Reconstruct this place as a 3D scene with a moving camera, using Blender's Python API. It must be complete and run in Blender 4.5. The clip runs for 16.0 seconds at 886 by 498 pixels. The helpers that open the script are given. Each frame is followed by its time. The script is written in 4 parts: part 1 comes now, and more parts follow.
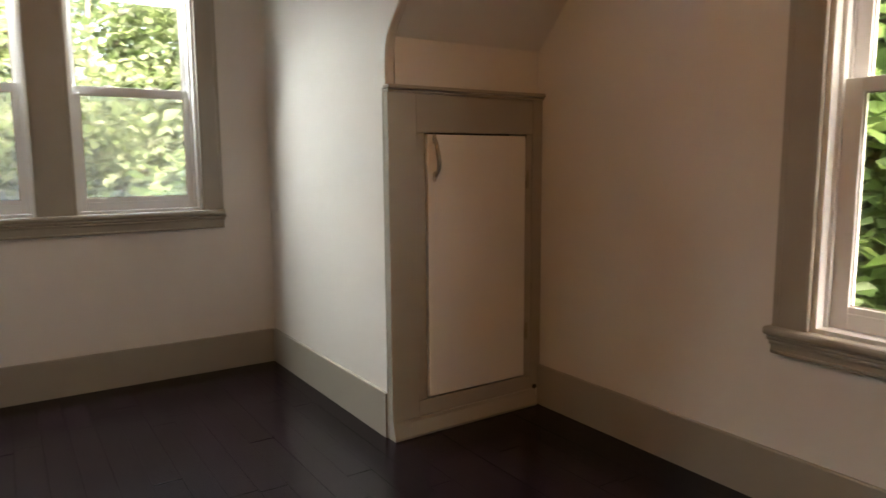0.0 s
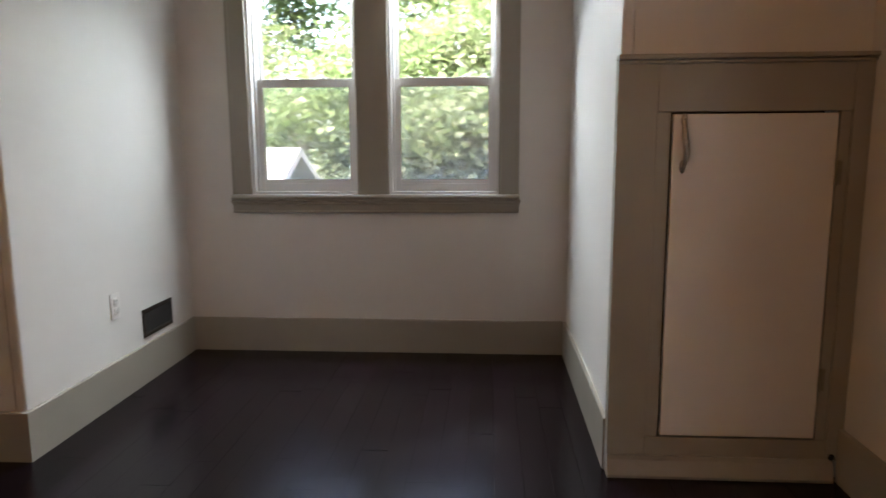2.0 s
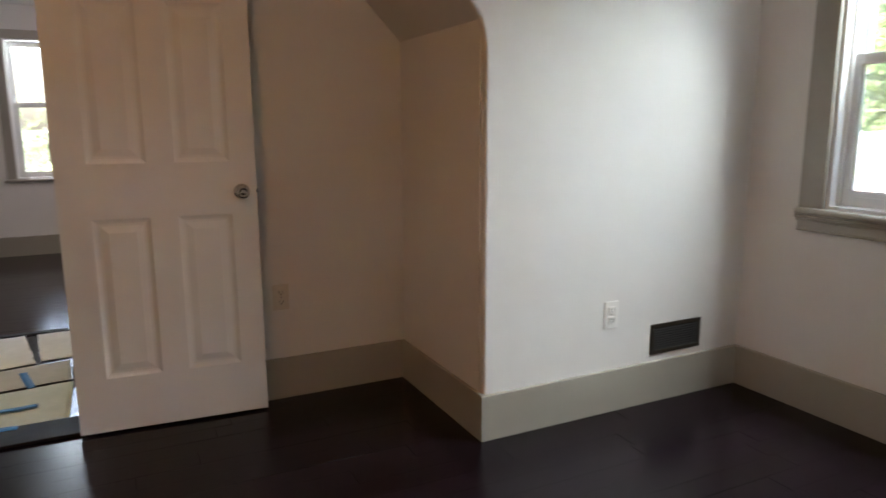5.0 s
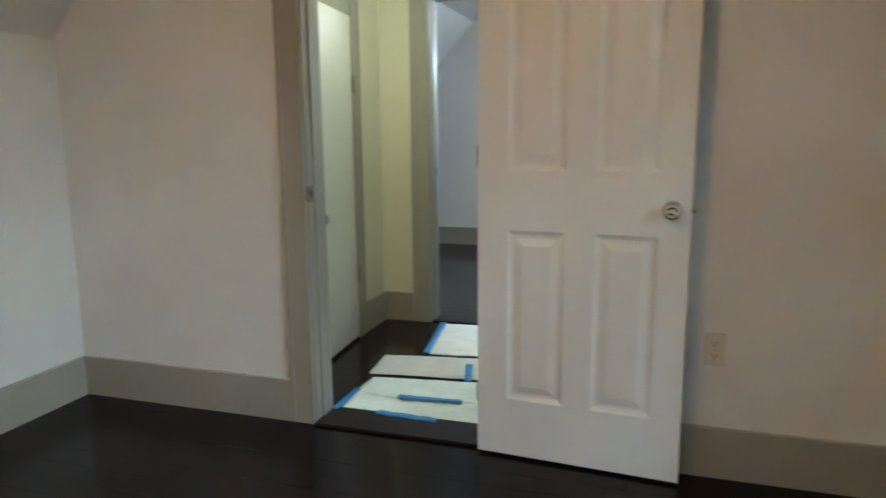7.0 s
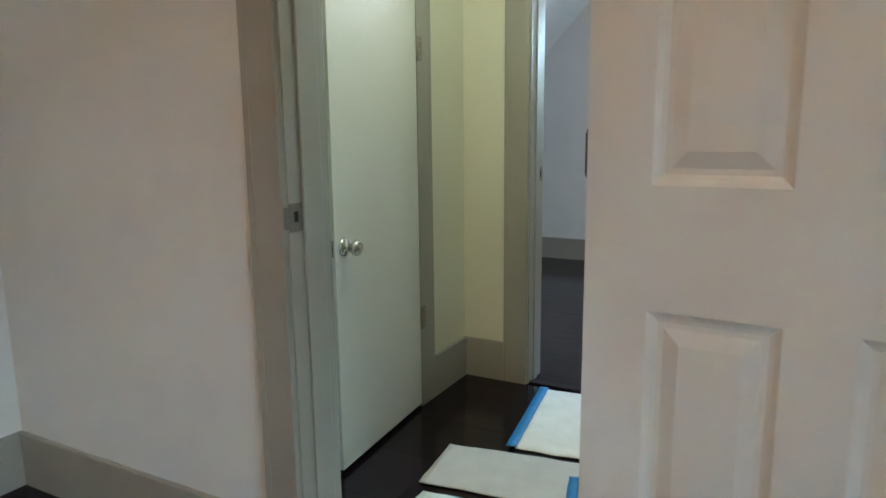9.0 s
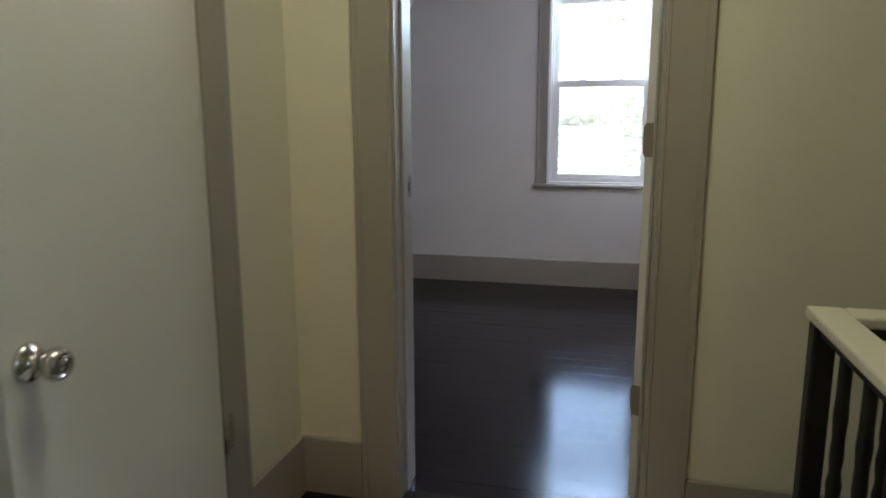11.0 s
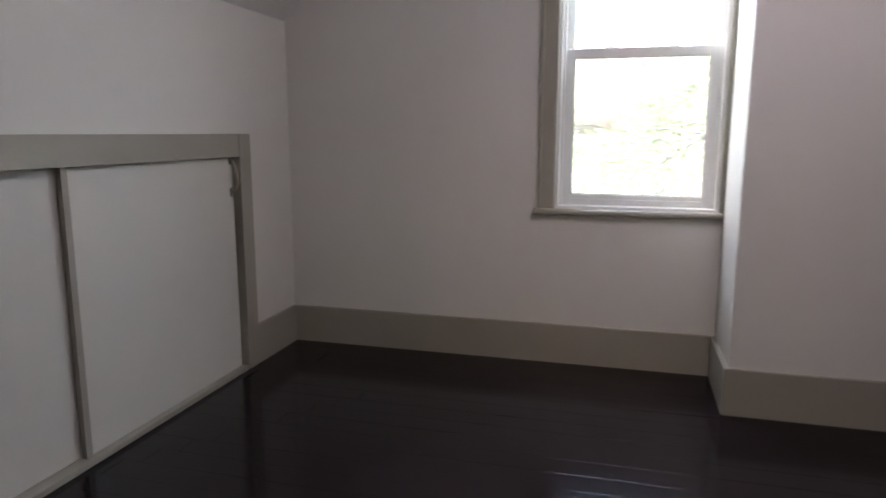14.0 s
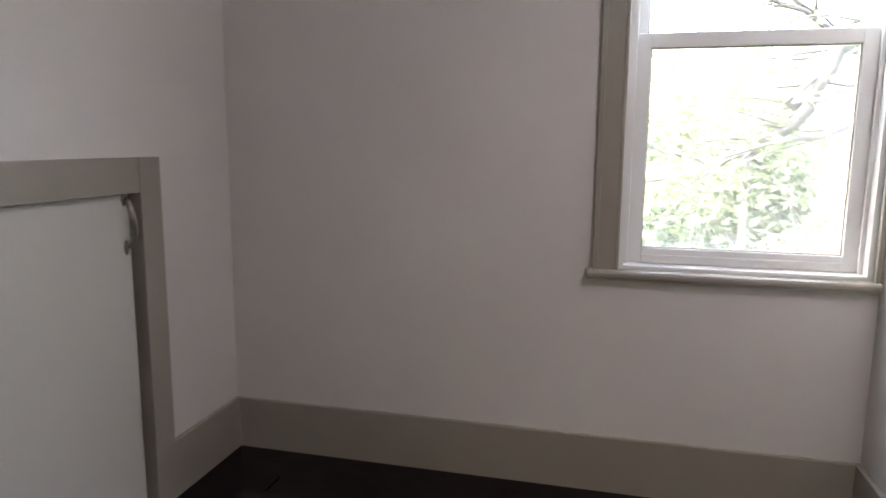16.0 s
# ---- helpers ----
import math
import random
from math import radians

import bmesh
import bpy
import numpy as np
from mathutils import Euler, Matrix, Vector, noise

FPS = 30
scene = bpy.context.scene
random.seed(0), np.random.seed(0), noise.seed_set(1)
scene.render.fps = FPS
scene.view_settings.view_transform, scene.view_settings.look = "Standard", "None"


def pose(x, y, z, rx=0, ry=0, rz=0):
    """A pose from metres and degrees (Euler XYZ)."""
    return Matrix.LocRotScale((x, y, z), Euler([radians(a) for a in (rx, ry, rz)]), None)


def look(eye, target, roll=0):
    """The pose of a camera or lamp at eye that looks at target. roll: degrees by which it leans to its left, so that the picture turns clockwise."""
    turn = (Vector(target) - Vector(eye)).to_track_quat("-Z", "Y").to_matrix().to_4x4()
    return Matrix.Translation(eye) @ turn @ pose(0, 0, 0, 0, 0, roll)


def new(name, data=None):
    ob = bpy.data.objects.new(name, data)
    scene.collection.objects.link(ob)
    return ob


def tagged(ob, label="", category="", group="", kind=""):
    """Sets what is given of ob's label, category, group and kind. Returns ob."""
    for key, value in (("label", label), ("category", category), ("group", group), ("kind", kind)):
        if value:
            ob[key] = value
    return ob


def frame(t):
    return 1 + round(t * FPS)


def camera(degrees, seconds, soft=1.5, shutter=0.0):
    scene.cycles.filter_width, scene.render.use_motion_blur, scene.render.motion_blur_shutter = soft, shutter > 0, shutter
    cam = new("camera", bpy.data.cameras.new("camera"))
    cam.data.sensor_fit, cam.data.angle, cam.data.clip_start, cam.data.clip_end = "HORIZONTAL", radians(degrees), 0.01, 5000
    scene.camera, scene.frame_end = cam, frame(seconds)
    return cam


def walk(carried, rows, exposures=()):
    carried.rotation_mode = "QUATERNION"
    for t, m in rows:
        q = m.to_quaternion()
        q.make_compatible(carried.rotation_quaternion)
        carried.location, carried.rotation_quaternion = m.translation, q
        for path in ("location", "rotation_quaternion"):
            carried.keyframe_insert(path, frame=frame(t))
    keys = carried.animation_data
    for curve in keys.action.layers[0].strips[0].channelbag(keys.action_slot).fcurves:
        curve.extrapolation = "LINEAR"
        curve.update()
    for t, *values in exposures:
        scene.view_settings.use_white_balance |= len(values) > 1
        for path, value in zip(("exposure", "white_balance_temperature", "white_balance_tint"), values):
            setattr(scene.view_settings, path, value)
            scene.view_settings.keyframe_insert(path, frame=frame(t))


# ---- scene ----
cam = camera(66.7, 16.0, soft=1.5, shutter=0.4)
PATH = [
    (0, (1.599, -2.272, 1.129), (2.695, -0.619, 0.872), -0.4),
    (0.5, (1.845, -2.295, 1.15), (2.641, -0.481, 0.872), -0.7),
    (1, (2.049, -2.289, 1.134), (2.491, -0.358, 0.857), -0.5),
    (1.5, (2.258, -2.239, 1.123), (2.412, -0.266, 0.834), -0.3),
    (2, (2.463, -2.216, 1.138), (2.326, -0.243, 0.838), -0.3),
    (2.5, (2.626, -2.148, 1.15), (2.178, -0.222, 0.847), -0.3),
    (3, (2.78, -1.993, 1.16), (2.02, -0.17, 0.847), -0.3),
    (3.5, (2.894, -1.839, 1.176), (1.889, -0.14, 0.857), -0.3),
    (4, (2.959, -1.67, 1.185), (1.629, -0.21, 0.872), -0.4),
    (4.2, (2.989, -1.558, 1.208), (1.536, -0.224, 0.88), -0.4),
    (6.3, (2.667, -0.91, 1.235), (0.698, -0.876, 0.887), -0.2),
    (6.5, (2.594, -0.854, 1.229), (0.63, -1.002, 0.882), -0.4),
    (7, (2.419, -0.802, 1.23), (0.541, -1.397, 0.887), -0.5),
    (7.5, (2.136, -0.821, 1.209), (0.359, -1.671, 0.866), -0.4),
    (8, (1.798, -0.854, 1.187), (0.058, -1.777, 0.841), -0.5),
    (8.2, (1.656, -0.875, 1.193), (-0.07, -1.823, 0.841), -0.7),
    (10.3, (0.625, -1.491, 1.176), (-1.2, -2.23, 0.82), 0.1),
    (10.5, (0.528, -1.52, 1.176), (-1.329, -2.171, 0.818), 0.2),
    (11, (0.208, -1.56, 1.162), (-1.698, -2.043, 0.8), -0.2),
    (11.5, (-0.091, -1.621, 1.186), (-2.016, -2.017, 0.817), 0.0),
    (12, (-0.36, -1.669, 1.182), (-2.296, -2.015, 0.816), 0.2),
    (12.5, (-0.683, -1.665, 1.173), (-2.623, -1.98, 0.801), 0.2),
    (13, (-0.97, -1.707, 1.156), (-2.913, -1.997, 0.784), 0.3),
    (13.5, (-1.242, -1.748, 1.143), (-3.184, -2.043, 0.771), 0.5),
    (14, (-1.523, -1.707, 1.092), (-3.425, -2.225, 0.751), 0.1),
    (14.5, (-1.819, -1.82, 1.092), (-3.679, -2.473, 0.752), 0.4),
    (15, (-2.076, -1.91, 1.097), (-3.942, -2.549, 0.765), 0.4),
    (15.5, (-2.349, -1.968, 1.109), (-4.227, -2.58, 0.795), 0.4),
    (16, (-2.525, -2.062, 1.135), (-4.443, -2.537, 0.821), 0.5),
]
EXPOSURES = [(0.0, 4.4, 7600, 13), (0.5, 4.5, 7100, 16), (1.0, 4.4, 6900, 16), (2.0, 4.3, 6700, 14), (4.2, 4.45, 6800, 14), (5.6, 4.85, 6500, 11), (6.3, 5.45, 6000, 6), (6.9, 5.4, 5300, -8), (8.2, 5.35, 5100, -8), (10.3, 5.35, 5300, 0), (11.2, 4.6, 5800, 9), (12.5, 4.45, 6000, 14), (14.0, 4.73, 6400, 12), (14.6, 4.88, 6400, 12), (16.0, 4.95, 6500, 12)]
walk(cam, [(t, look(eye, target, roll)) for t, eye, target, roll in PATH], EXPOSURES)

# ---- world, sun, lamps ----
world = bpy.data.worlds.new("world")
scene.world = world
world.use_nodes = True
wn = world.node_tree
sky = wn.nodes.new("ShaderNodeTexSky")
sky.sky_type = "NISHITA"
sky.sun_disc = False
sky.sun_elevation, sky.sun_rotation = radians(48), radians(180)
sky.air_density, sky.dust_density, sky.ozone_density = 1.0, 6.0, 1.0
wn.nodes["Background"].inputs[1].default_value = 0.15
wn.links.new(sky.outputs[0], wn.nodes["Background"].inputs[0])

sun = new("sun", bpy.data.lights.new("sun", "SUN"))
sun.data.energy, sun.data.angle, sun.data.color = 1.1, radians(20), (1.0, 0.97, 0.92)
sun.matrix_world = look((0, 0, 0), (0.0, 0.669, -0.743))


def window_fill_lamp(name, place, turn, width, watts, spread):
    """Adds an area lamp, standing in for sky light, atop a window's opening."""
    ob = new(name, bpy.data.lights.new(name, "AREA"))
    ob.data.shape, ob.data.size, ob.data.size_y = "RECTANGLE", width, 0.14
    ob.data.energy, ob.data.color = watts, (0.84, 0.95, 1.0)
    ob.data.spread = radians(spread)
    ob.matrix_world = pose(*place, *turn)


# added lamps, out of view, that strengthen the daylight indoors
window_fill_lamp("dormer_sky_light", (1.455, 1.545, 1.99), (-34, 0, 0), 0.54, 0.95, 112)
window_fill_lamp("dormer_sky_light", (2.217, 1.545, 1.99), (-34, 0, 0), 0.54, 0.95, 112)
window_fill_lamp("far_room_sky_light", (-4.80, -1.67, 1.99), (-42, 0, 90), 0.64, 0.42, 130)

BEDROOM_LAMP, HALL_LAMP, FAR_LAMP = (1.8, (1.0, 0.44, 0.11)), (1.4, (1.0, 0.90, 0.61)), (1.95, (1.0, 0.85, 0.93))   # brightness and colour of the lamp bowls


# ---- materials ----
def material(name, rough=0.5, metal=0.0):
    m = bpy.data.materials.new(name)
    m.use_nodes = True
    t = m.node_tree
    b = t.nodes["Principled BSDF"]
    b.inputs["Roughness"].default_value, b.inputs["Metallic"].default_value = rough, metal
    return m, t, b


def mapped(t, kind="Object", scale=(1, 1, 1)):
    c, m = t.nodes.new("ShaderNodeTexCoord"), t.nodes.new("ShaderNodeMapping")
    m.inputs["Scale"].default_value = scale
    t.links.new(c.outputs[kind], m.inputs["Vector"])
    return m.outputs[0]


def noise_tex(t, vec, scale, detail=4, rough=0.55):
    n = t.nodes.new("ShaderNodeTexNoise")
    n.inputs["Scale"].default_value, n.inputs["Detail"].default_value, n.inputs["Roughness"].default_value = scale, detail, rough
    t.links.new(vec, n.inputs["Vector"])
    return n.outputs["Fac"]


def ramp(t, fac, stops):
    r = t.nodes.new("ShaderNodeValToRGB")
    while len(r.color_ramp.elements) < len(stops):
        r.color_ramp.elements.new(0.5)
    for e, (p, c) in zip(r.color_ramp.elements, stops):
        e.position, e.color = p, (*c, 1)
    t.links.new(fac, r.inputs[0])
    return r.outputs[0]


def mix(t, fac, a, b, mode="MIX"):
    n = t.nodes.new("ShaderNodeMix")
    n.data_type, n.blend_type = "RGBA", mode
    for socket, v in ((n.inputs[0], fac), (n.inputs[6], a), (n.inputs[7], b)):
        if isinstance(v, (int, float)):
            socket.default_value = v
        elif isinstance(v, tuple):
            socket.default_value = (*v, 1)
        else:
            t.links.new(v, socket)
    return n.outputs[2]


def bump(t, b, height, strength, distance=0.002):
    n = t.nodes.new("ShaderNodeBump")
    n.inputs["Strength"].default_value, n.inputs["Distance"].default_value = strength, distance
    t.links.new(height, n.inputs["Height"])
    t.links.new(n.outputs[0], b.inputs["Normal"])


def shade(c, k):
    return tuple(min(1.0, v * k) for v in c)


def painted(name, colour, rough, grain=220.0, relief=0.12, blotch=0.06, scuff=0.0):
    """Paint: fine roller or brush relief, soft uneven tone, and some scuffs."""
    m, t, b = material(name, rough)
    v = mapped(t)
    big = noise_tex(t, v, 1.3, 3)
    mid = noise_tex(t, v, 9.0, 5)
    tone = ramp(t, big, [(0.3, shade(colour, 1 - blotch)), (0.7, shade(colour, 1 + blotch * 0.5))])
    tone = mix(t, 0.25, tone, ramp(t, mid, [(0.35, shade(colour, 1 - blotch)), (0.7, shade(colour, 1.0))]))
    if scuff:
        s = noise_tex(t, mapped(t, scale=(1, 1, 0.35)), 14.0, 8, 0.7)
        mask = t.nodes.new("ShaderNodeMapRange")
        mask.inputs[1].default_value, mask.inputs[2].default_value, mask.inputs[4].default_value = 0.66, 0.76, scuff
        t.links.new(s, mask.inputs[0])
        tone = mix(t, mask.outputs[0], tone, shade(colour, 0.55))
    t.links.new(tone, b.inputs["Base Color"])
    fine = noise_tex(t, v, grain, 3)
    wave = noise_tex(t, v, 5.0, 2)
    add = t.nodes.new("ShaderNodeMath")
    add.operation = "MULTIPLY_ADD"
    add.inputs[1].default_value = 2.5
    t.links.new(wave, add.inputs[0])
    t.links.new(fine, add.inputs[2])
    bump(t, b, add.outputs[0], relief)
    rr = t.nodes.new("ShaderNodeMapRange")
    rr.inputs[3].default_value, rr.inputs[4].default_value = rough - 0.06, rough + 0.08
    t.links.new(mid, rr.inputs[0])
    t.links.new(rr.outputs[0], b.inputs["Roughness"])
    return m


WALL = painted("wall_paint_white", (0.66, 0.64, 0.61), 0.62, 190, 0.16, 0.05)
HALL = painted("wall_paint_cream", (0.66, 0.63, 0.50), 0.62, 190, 0.16, 0.05)
CEIL = painted("ceiling_paint", (0.66, 0.645, 0.62), 0.75, 150, 0.2, 0.05)
TRIM = painted("trim_paint_greige", (0.315, 0.292, 0.247), 0.36, 90, 0.10, 0.06, 0.25)
DOOR = painted("door_paint_white", (0.70, 0.68, 0.65), 0.38, 120, 0.08, 0.04, 0.12)
CREAM_DOOR = painted("door_paint_cream", (0.62, 0.605, 0.54), 0.36, 120, 0.08, 0.04, 0.15)
VINYL = painted("window_vinyl_white", (0.70, 0.70, 0.69), 0.32, 60, 0.03, 0.02)
PLATE = painted("plate_plastic", (0.74, 0.72, 0.68), 0.3, 60, 0.02, 0.02)
ALMOND = painted("plate_almond_plastic", (0.56, 0.51, 0.44), 0.32, 60, 0.02, 0.03)
PANEL = painted("closet_panel_paint", (0.58, 0.565, 0.52), 0.4, 120, 0.08, 0.04, 0.1)
PUTTY = painted("hinge_paint", (0.22, 0.19, 0.145), 0.4, 60, 0.1, 0.1, 0.4)


def wood_floor(name, gloss, mirror):
    m, t, b = material(name, 0.22)
    info = t.nodes.new("ShaderNodeObjectInfo")
    v = t.nodes.new("ShaderNodeVectorMath")
    v.operation = "MULTIPLY_ADD"
    t.links.new(info.outputs["Random"], v.inputs[0])
    v.inputs[1].default_value = (37, 91, 53)
    t.links.new(mapped(t, scale=(26, 1.6, 26)), v.inputs[2])
    grain = noise_tex(t, v.outputs[0], 2.4, 9, 0.68)
    base = ramp(t, info.outputs["Random"], [(0.0, (0.0045, 0.0022, 0.0040)), (0.5, (0.0065, 0.0033, 0.0058)), (1.0, (0.0095, 0.0048, 0.0085))])
    tone = mix(t, grain, (0.003, 0.002, 0.002), base)
    tone = mix(t, 0.5, base, tone)
    dust = noise_tex(t, mapped(t, "Generated", (1, 1, 1)), 3.0, 6, 0.7)
    t.links.new(tone, b.inputs["Base Color"])
    rr = t.nodes.new("ShaderNodeMapRange")
    rr.inputs[3].default_value, rr.inputs[4].default_value = gloss
    t.links.new(mix(t, 0.85, grain, dust), rr.inputs[0])
    t.links.new(rr.outputs[0], b.inputs["Roughness"])
    b.inputs["Specular IOR Level"].default_value = mirror
    bump(t, b, grain, 0.05, 0.0006)
    return m


FLOOR, FLOOR_WORN = wood_floor("espresso_wood", (0.11, 0.18), 0.26), wood_floor("espresso_wood_worn", (0.17, 0.30), 0.19)


def plain(name, colour, rough, metal=0.0, vary=0.12, scale=40.0):
    m, t, b = material(name, rough, metal)
    n = noise_tex(t, mapped(t), scale, 5)
    t.links.new(ramp(t, n, [(0.3, shade(colour, 1 - vary)), (0.7, shade(colour, 1 + vary))]), b.inputs["Base Color"])
    bump(t, b, n, 0.05, 0.001)
    return m


# near-black: paints the shade in holes, slots and closed gaps; also vent slats
DARK = plain("shade_and_slat_black", (0.012, 0.011, 0.010), 0.8)
SUBFLOOR = plain("subfloor_gap", (0.006, 0.004, 0.004), 0.9)
SUBFLOOR.node_tree.nodes["Principled BSDF"].inputs["Specular IOR Level"].default_value = 0.0
CHROME = plain("satin_nickel", (0.62, 0.60, 0.57), 0.16, 1.0, 0.04)
NICKEL = plain("worn_nickel_plate", (0.19, 0.175, 0.145), 0.45, 0.5, 0.12, 60)
PEWTER = plain("aged_pewter", (0.38, 0.34, 0.28), 0.36, 1.0, 0.15, 90)
BRONZE = plain("vent_brown_metal", (0.045, 0.036, 0.028), 0.45, 0.6, 0.25, 60)
BALUSTER = plain("black_stained_wood", (0.012, 0.010, 0.010), 0.35, 0.0, 0.3, 30)
THRESH = plain("threshold_dark_wood", (0.012, 0.008, 0.008), 0.6, 0.0, 0.3, 30)
THRESH.node_tree.nodes["Principled BSDF"].inputs["Specular IOR Level"].default_value = 0.15
HINGE_BROWN = plain("hinge_antique_bronze", (0.09, 0.065, 0.05), 0.42, 0.7, 0.3, 70)
CAP = painted("rail_cap_paint", (0.66, 0.62, 0.50), 0.35, 80, 0.08, 0.04, 0.2)
TAPE = plain("blue_masking_tape", (0.03, 0.20, 0.54), 0.6, 0.0, 0.15, 60)


def glowing(name, strength, colour):
    m, t, b = material(name, 0.4)
    b.inputs["Base Color"].default_value = (0.8, 0.78, 0.72, 1)
    b.inputs["Emission Color"].default_value = (*colour, 1)
    b.inputs["Emission Strength"].default_value = strength
    return m


BOWL_WARM, BOWL_HALL, BOWL_FAR = glowing("lamp_bowl_warm", *BEDROOM_LAMP), glowing("lamp_bowl_hall", *HALL_LAMP), glowing("lamp_bowl_far", *FAR_LAMP)


def screen_material(name, cover):
    m, t, b = material(name, 0.7)
    b.inputs["Base Color"].default_value = (0.62, 0.63, 0.64, 1)
    clear, ms = t.nodes.new("ShaderNodeBsdfTransparent"), t.nodes.new("ShaderNodeMixShader")
    ms.inputs[0].default_value = cover
    t.links.new(clear.outputs[0], ms.inputs[1])
    t.links.new(b.outputs[0], ms.inputs[2])
    t.links.new(ms.outputs[0], t.nodes["Material Output"].inputs[0])
    return m


SCREEN = screen_material("insect_screen_mesh", 0.24)
SCREEN_FINE = screen_material("insect_screen_fine", 0.17)


def paper_material(name, dark, light, relief):
    m, t, b = material(name, 0.8)
    v = mapped(t)
    n = noise_tex(t, v, 9, 6, 0.6)
    t.links.new(ramp(t, n, [(0.3, dark), (0.7, light)]), b.inputs["Base Color"])
    bump(t, b, noise_tex(t, v, 26, 5), relief, 0.006)
    return m


PAPER = paper_material("drop_paper", (0.74, 0.76, 0.77), (0.84, 0.86, 0.87), 0.5)
GREY_PAPER = paper_material("grey_kraft_paper", (0.50, 0.50, 0.51), (0.58, 0.58, 0.59), 0.15)
MINT = paper_material("mint_pad", (0.62, 0.71, 0.74), (0.74, 0.82, 0.85), 0.7)


def glass_material():
    m, t, b = material("window_glass", 0.0)
    b.inputs["Transmission Weight"].default_value = 1.0
    b.inputs["IOR"].default_value = 1.45
    b.inputs["Base Color"].default_value = (0.97, 0.985, 0.98, 1)
    return m


GLASS = glass_material()


def leaf_material(name, dark, light):
    m, t, b = material(name, 0.45)
    geo = t.nodes.new("ShaderNodeNewGeometry")
    c = ramp(t, geo.outputs["Random Per Island"], [(0.0, dark), (1.0, light)])
    t.links.new(c, b.inputs["Base Color"])
    tr = t.nodes.new("ShaderNodeBsdfTranslucent")
    t.links.new(mix(t, 0.5, c, (0.27, 0.38, 0.13)), tr.inputs[0])
    ms = t.nodes.new("ShaderNodeMixShader")
    ms.inputs[0].default_value = 0.55
    t.links.new(b.outputs[0], ms.inputs[1])
    t.links.new(tr.outputs[0], ms.inputs[2])
    t.links.new(ms.outputs[0], t.nodes["Material Output"].inputs[0])
    return m


LEAF = leaf_material("maple_leaf", (0.10, 0.145, 0.065), (0.16, 0.22, 0.10))
LEAF_DEEP = leaf_material("deep_leaf", (0.05, 0.10, 0.028), (0.13, 0.21, 0.06))
LEAF_PALE = leaf_material("pale_leaf", (0.10, 0.125, 0.075), (0.17, 0.20, 0.125))
BARK = plain("bark", (0.11, 0.10, 0.09), 0.9, 0.0, 0.35, 12)
GRASS = plain("ground_grass", (0.06, 0.085, 0.035), 0.95, 0.0, 0.35, 0.8)
SIDING = painted("pale_siding", (0.60, 0.62, 0.64), 0.6, 40, 0.1, 0.05)
FLUE = plain("weathered_flue_metal", (0.20, 0.215, 0.235), 0.5, 0.2, 0.12, 8)
SHINGLE = plain("pale_roof_shingle", (0.27, 0.27, 0.28), 0.85, 0.0, 0.2, 6)


# ---- building helpers ----
def box(bm, x0, x1, y0, y1, z0, z1, bevel=0.0):
    made = bmesh.ops.create_cube(bm, size=1.0)["verts"]
    sx, sy, sz = abs(x1 - x0), abs(y1 - y0), abs(z1 - z0)
    for v in made:
        v.co = Vector(((x0 + x1) / 2 + v.co.x * sx, (y0 + y1) / 2 + v.co.y * sy, (z0 + z1) / 2 + v.co.z * sz))
    if bevel:
        edges = list({e for v in made for e in v.link_edges})
        bmesh.ops.bevel(bm, geom=edges, offset=bevel, segments=2, profile=0.5, affect="EDGES")
    return bm


def boxes(*rows, bevel=0.0):
    bm = bmesh.new()
    for r in rows:
        box(bm, *r, bevel=bevel)
    return bm


def slab(bm, points, axis, a, b):
    """A flat polygon drawn in two axes and thickened along the third."""
    def place(p, d):
        return {"x": (d, p[0], p[1]), "y": (p[0], d, p[1]), "z": (p[0], p[1], d)}[axis]
    low, high = [bm.verts.new(place(p, a)) for p in points], [bm.verts.new(place(p, b)) for p in points]
    bm.faces.new(low)
    bm.faces.new(high)
    for i in range(len(points)):
        j = (i + 1) % len(points)
        bm.faces.new((low[i], low[j], high[j], high[i]))
    bmesh.ops.recalc_face_normals(bm, faces=bm.faces)
    return bm


def lathe(bm, profile, segments=24, matrix=None):
    """Turns (radius, height) pairs round the z axis."""
    rings = []
    for r, z in profile:
        rings.append([bm.verts.new((r * math.cos(2 * math.pi * k / segments), r * math.sin(2 * math.pi * k / segments), z)) for k in range(segments)])
    faces = []
    for lo, hi in zip(rings, rings[1:]):
        for k in range(segments):
            faces.append(bm.faces.new((lo[k], lo[(k + 1) % segments], hi[(k + 1) % segments], hi[k])))
    bm.faces.new(rings[0][::-1])
    bm.faces.new(rings[-1])
    for f in faces:
        f.smooth = True
    if matrix is not None:
        bmesh.ops.transform(bm, matrix=matrix, verts=[v for ring in rings for v in ring])
    return bm


def tube(bm, points, radii, sides=8):
    """A round bar along a chain of points."""
    rings = []
    pts = [Vector(p) for p in points]
    for i, p in enumerate(pts):
        d = (pts[min(i + 1, len(pts) - 1)] - pts[max(i - 1, 0)]).normalized()
        q = d.to_track_quat("Z", "Y")
        r = radii[i] if isinstance(radii, (list, tuple)) else radii
        rings.append([bm.verts.new(p + q @ Vector((r * math.cos(2 * math.pi * k / sides), r * math.sin(2 * math.pi * k / sides), 0))) for k in range(sides)])
    for lo, hi in zip(rings, rings[1:]):
        for k in range(sides):
            bm.faces.new((lo[k], lo[(k + 1) % sides], hi[(k + 1) % sides], hi[k])).smooth = True
    bm.faces.new(rings[0][::-1])
    bm.faces.new(rings[-1])
    return bm


def mesh_of(name, bm, mat):
    me = bpy.data.meshes.new(name)
    bm.to_mesh(me)
    bm.free()
    me.materials.append(mat)
    return me


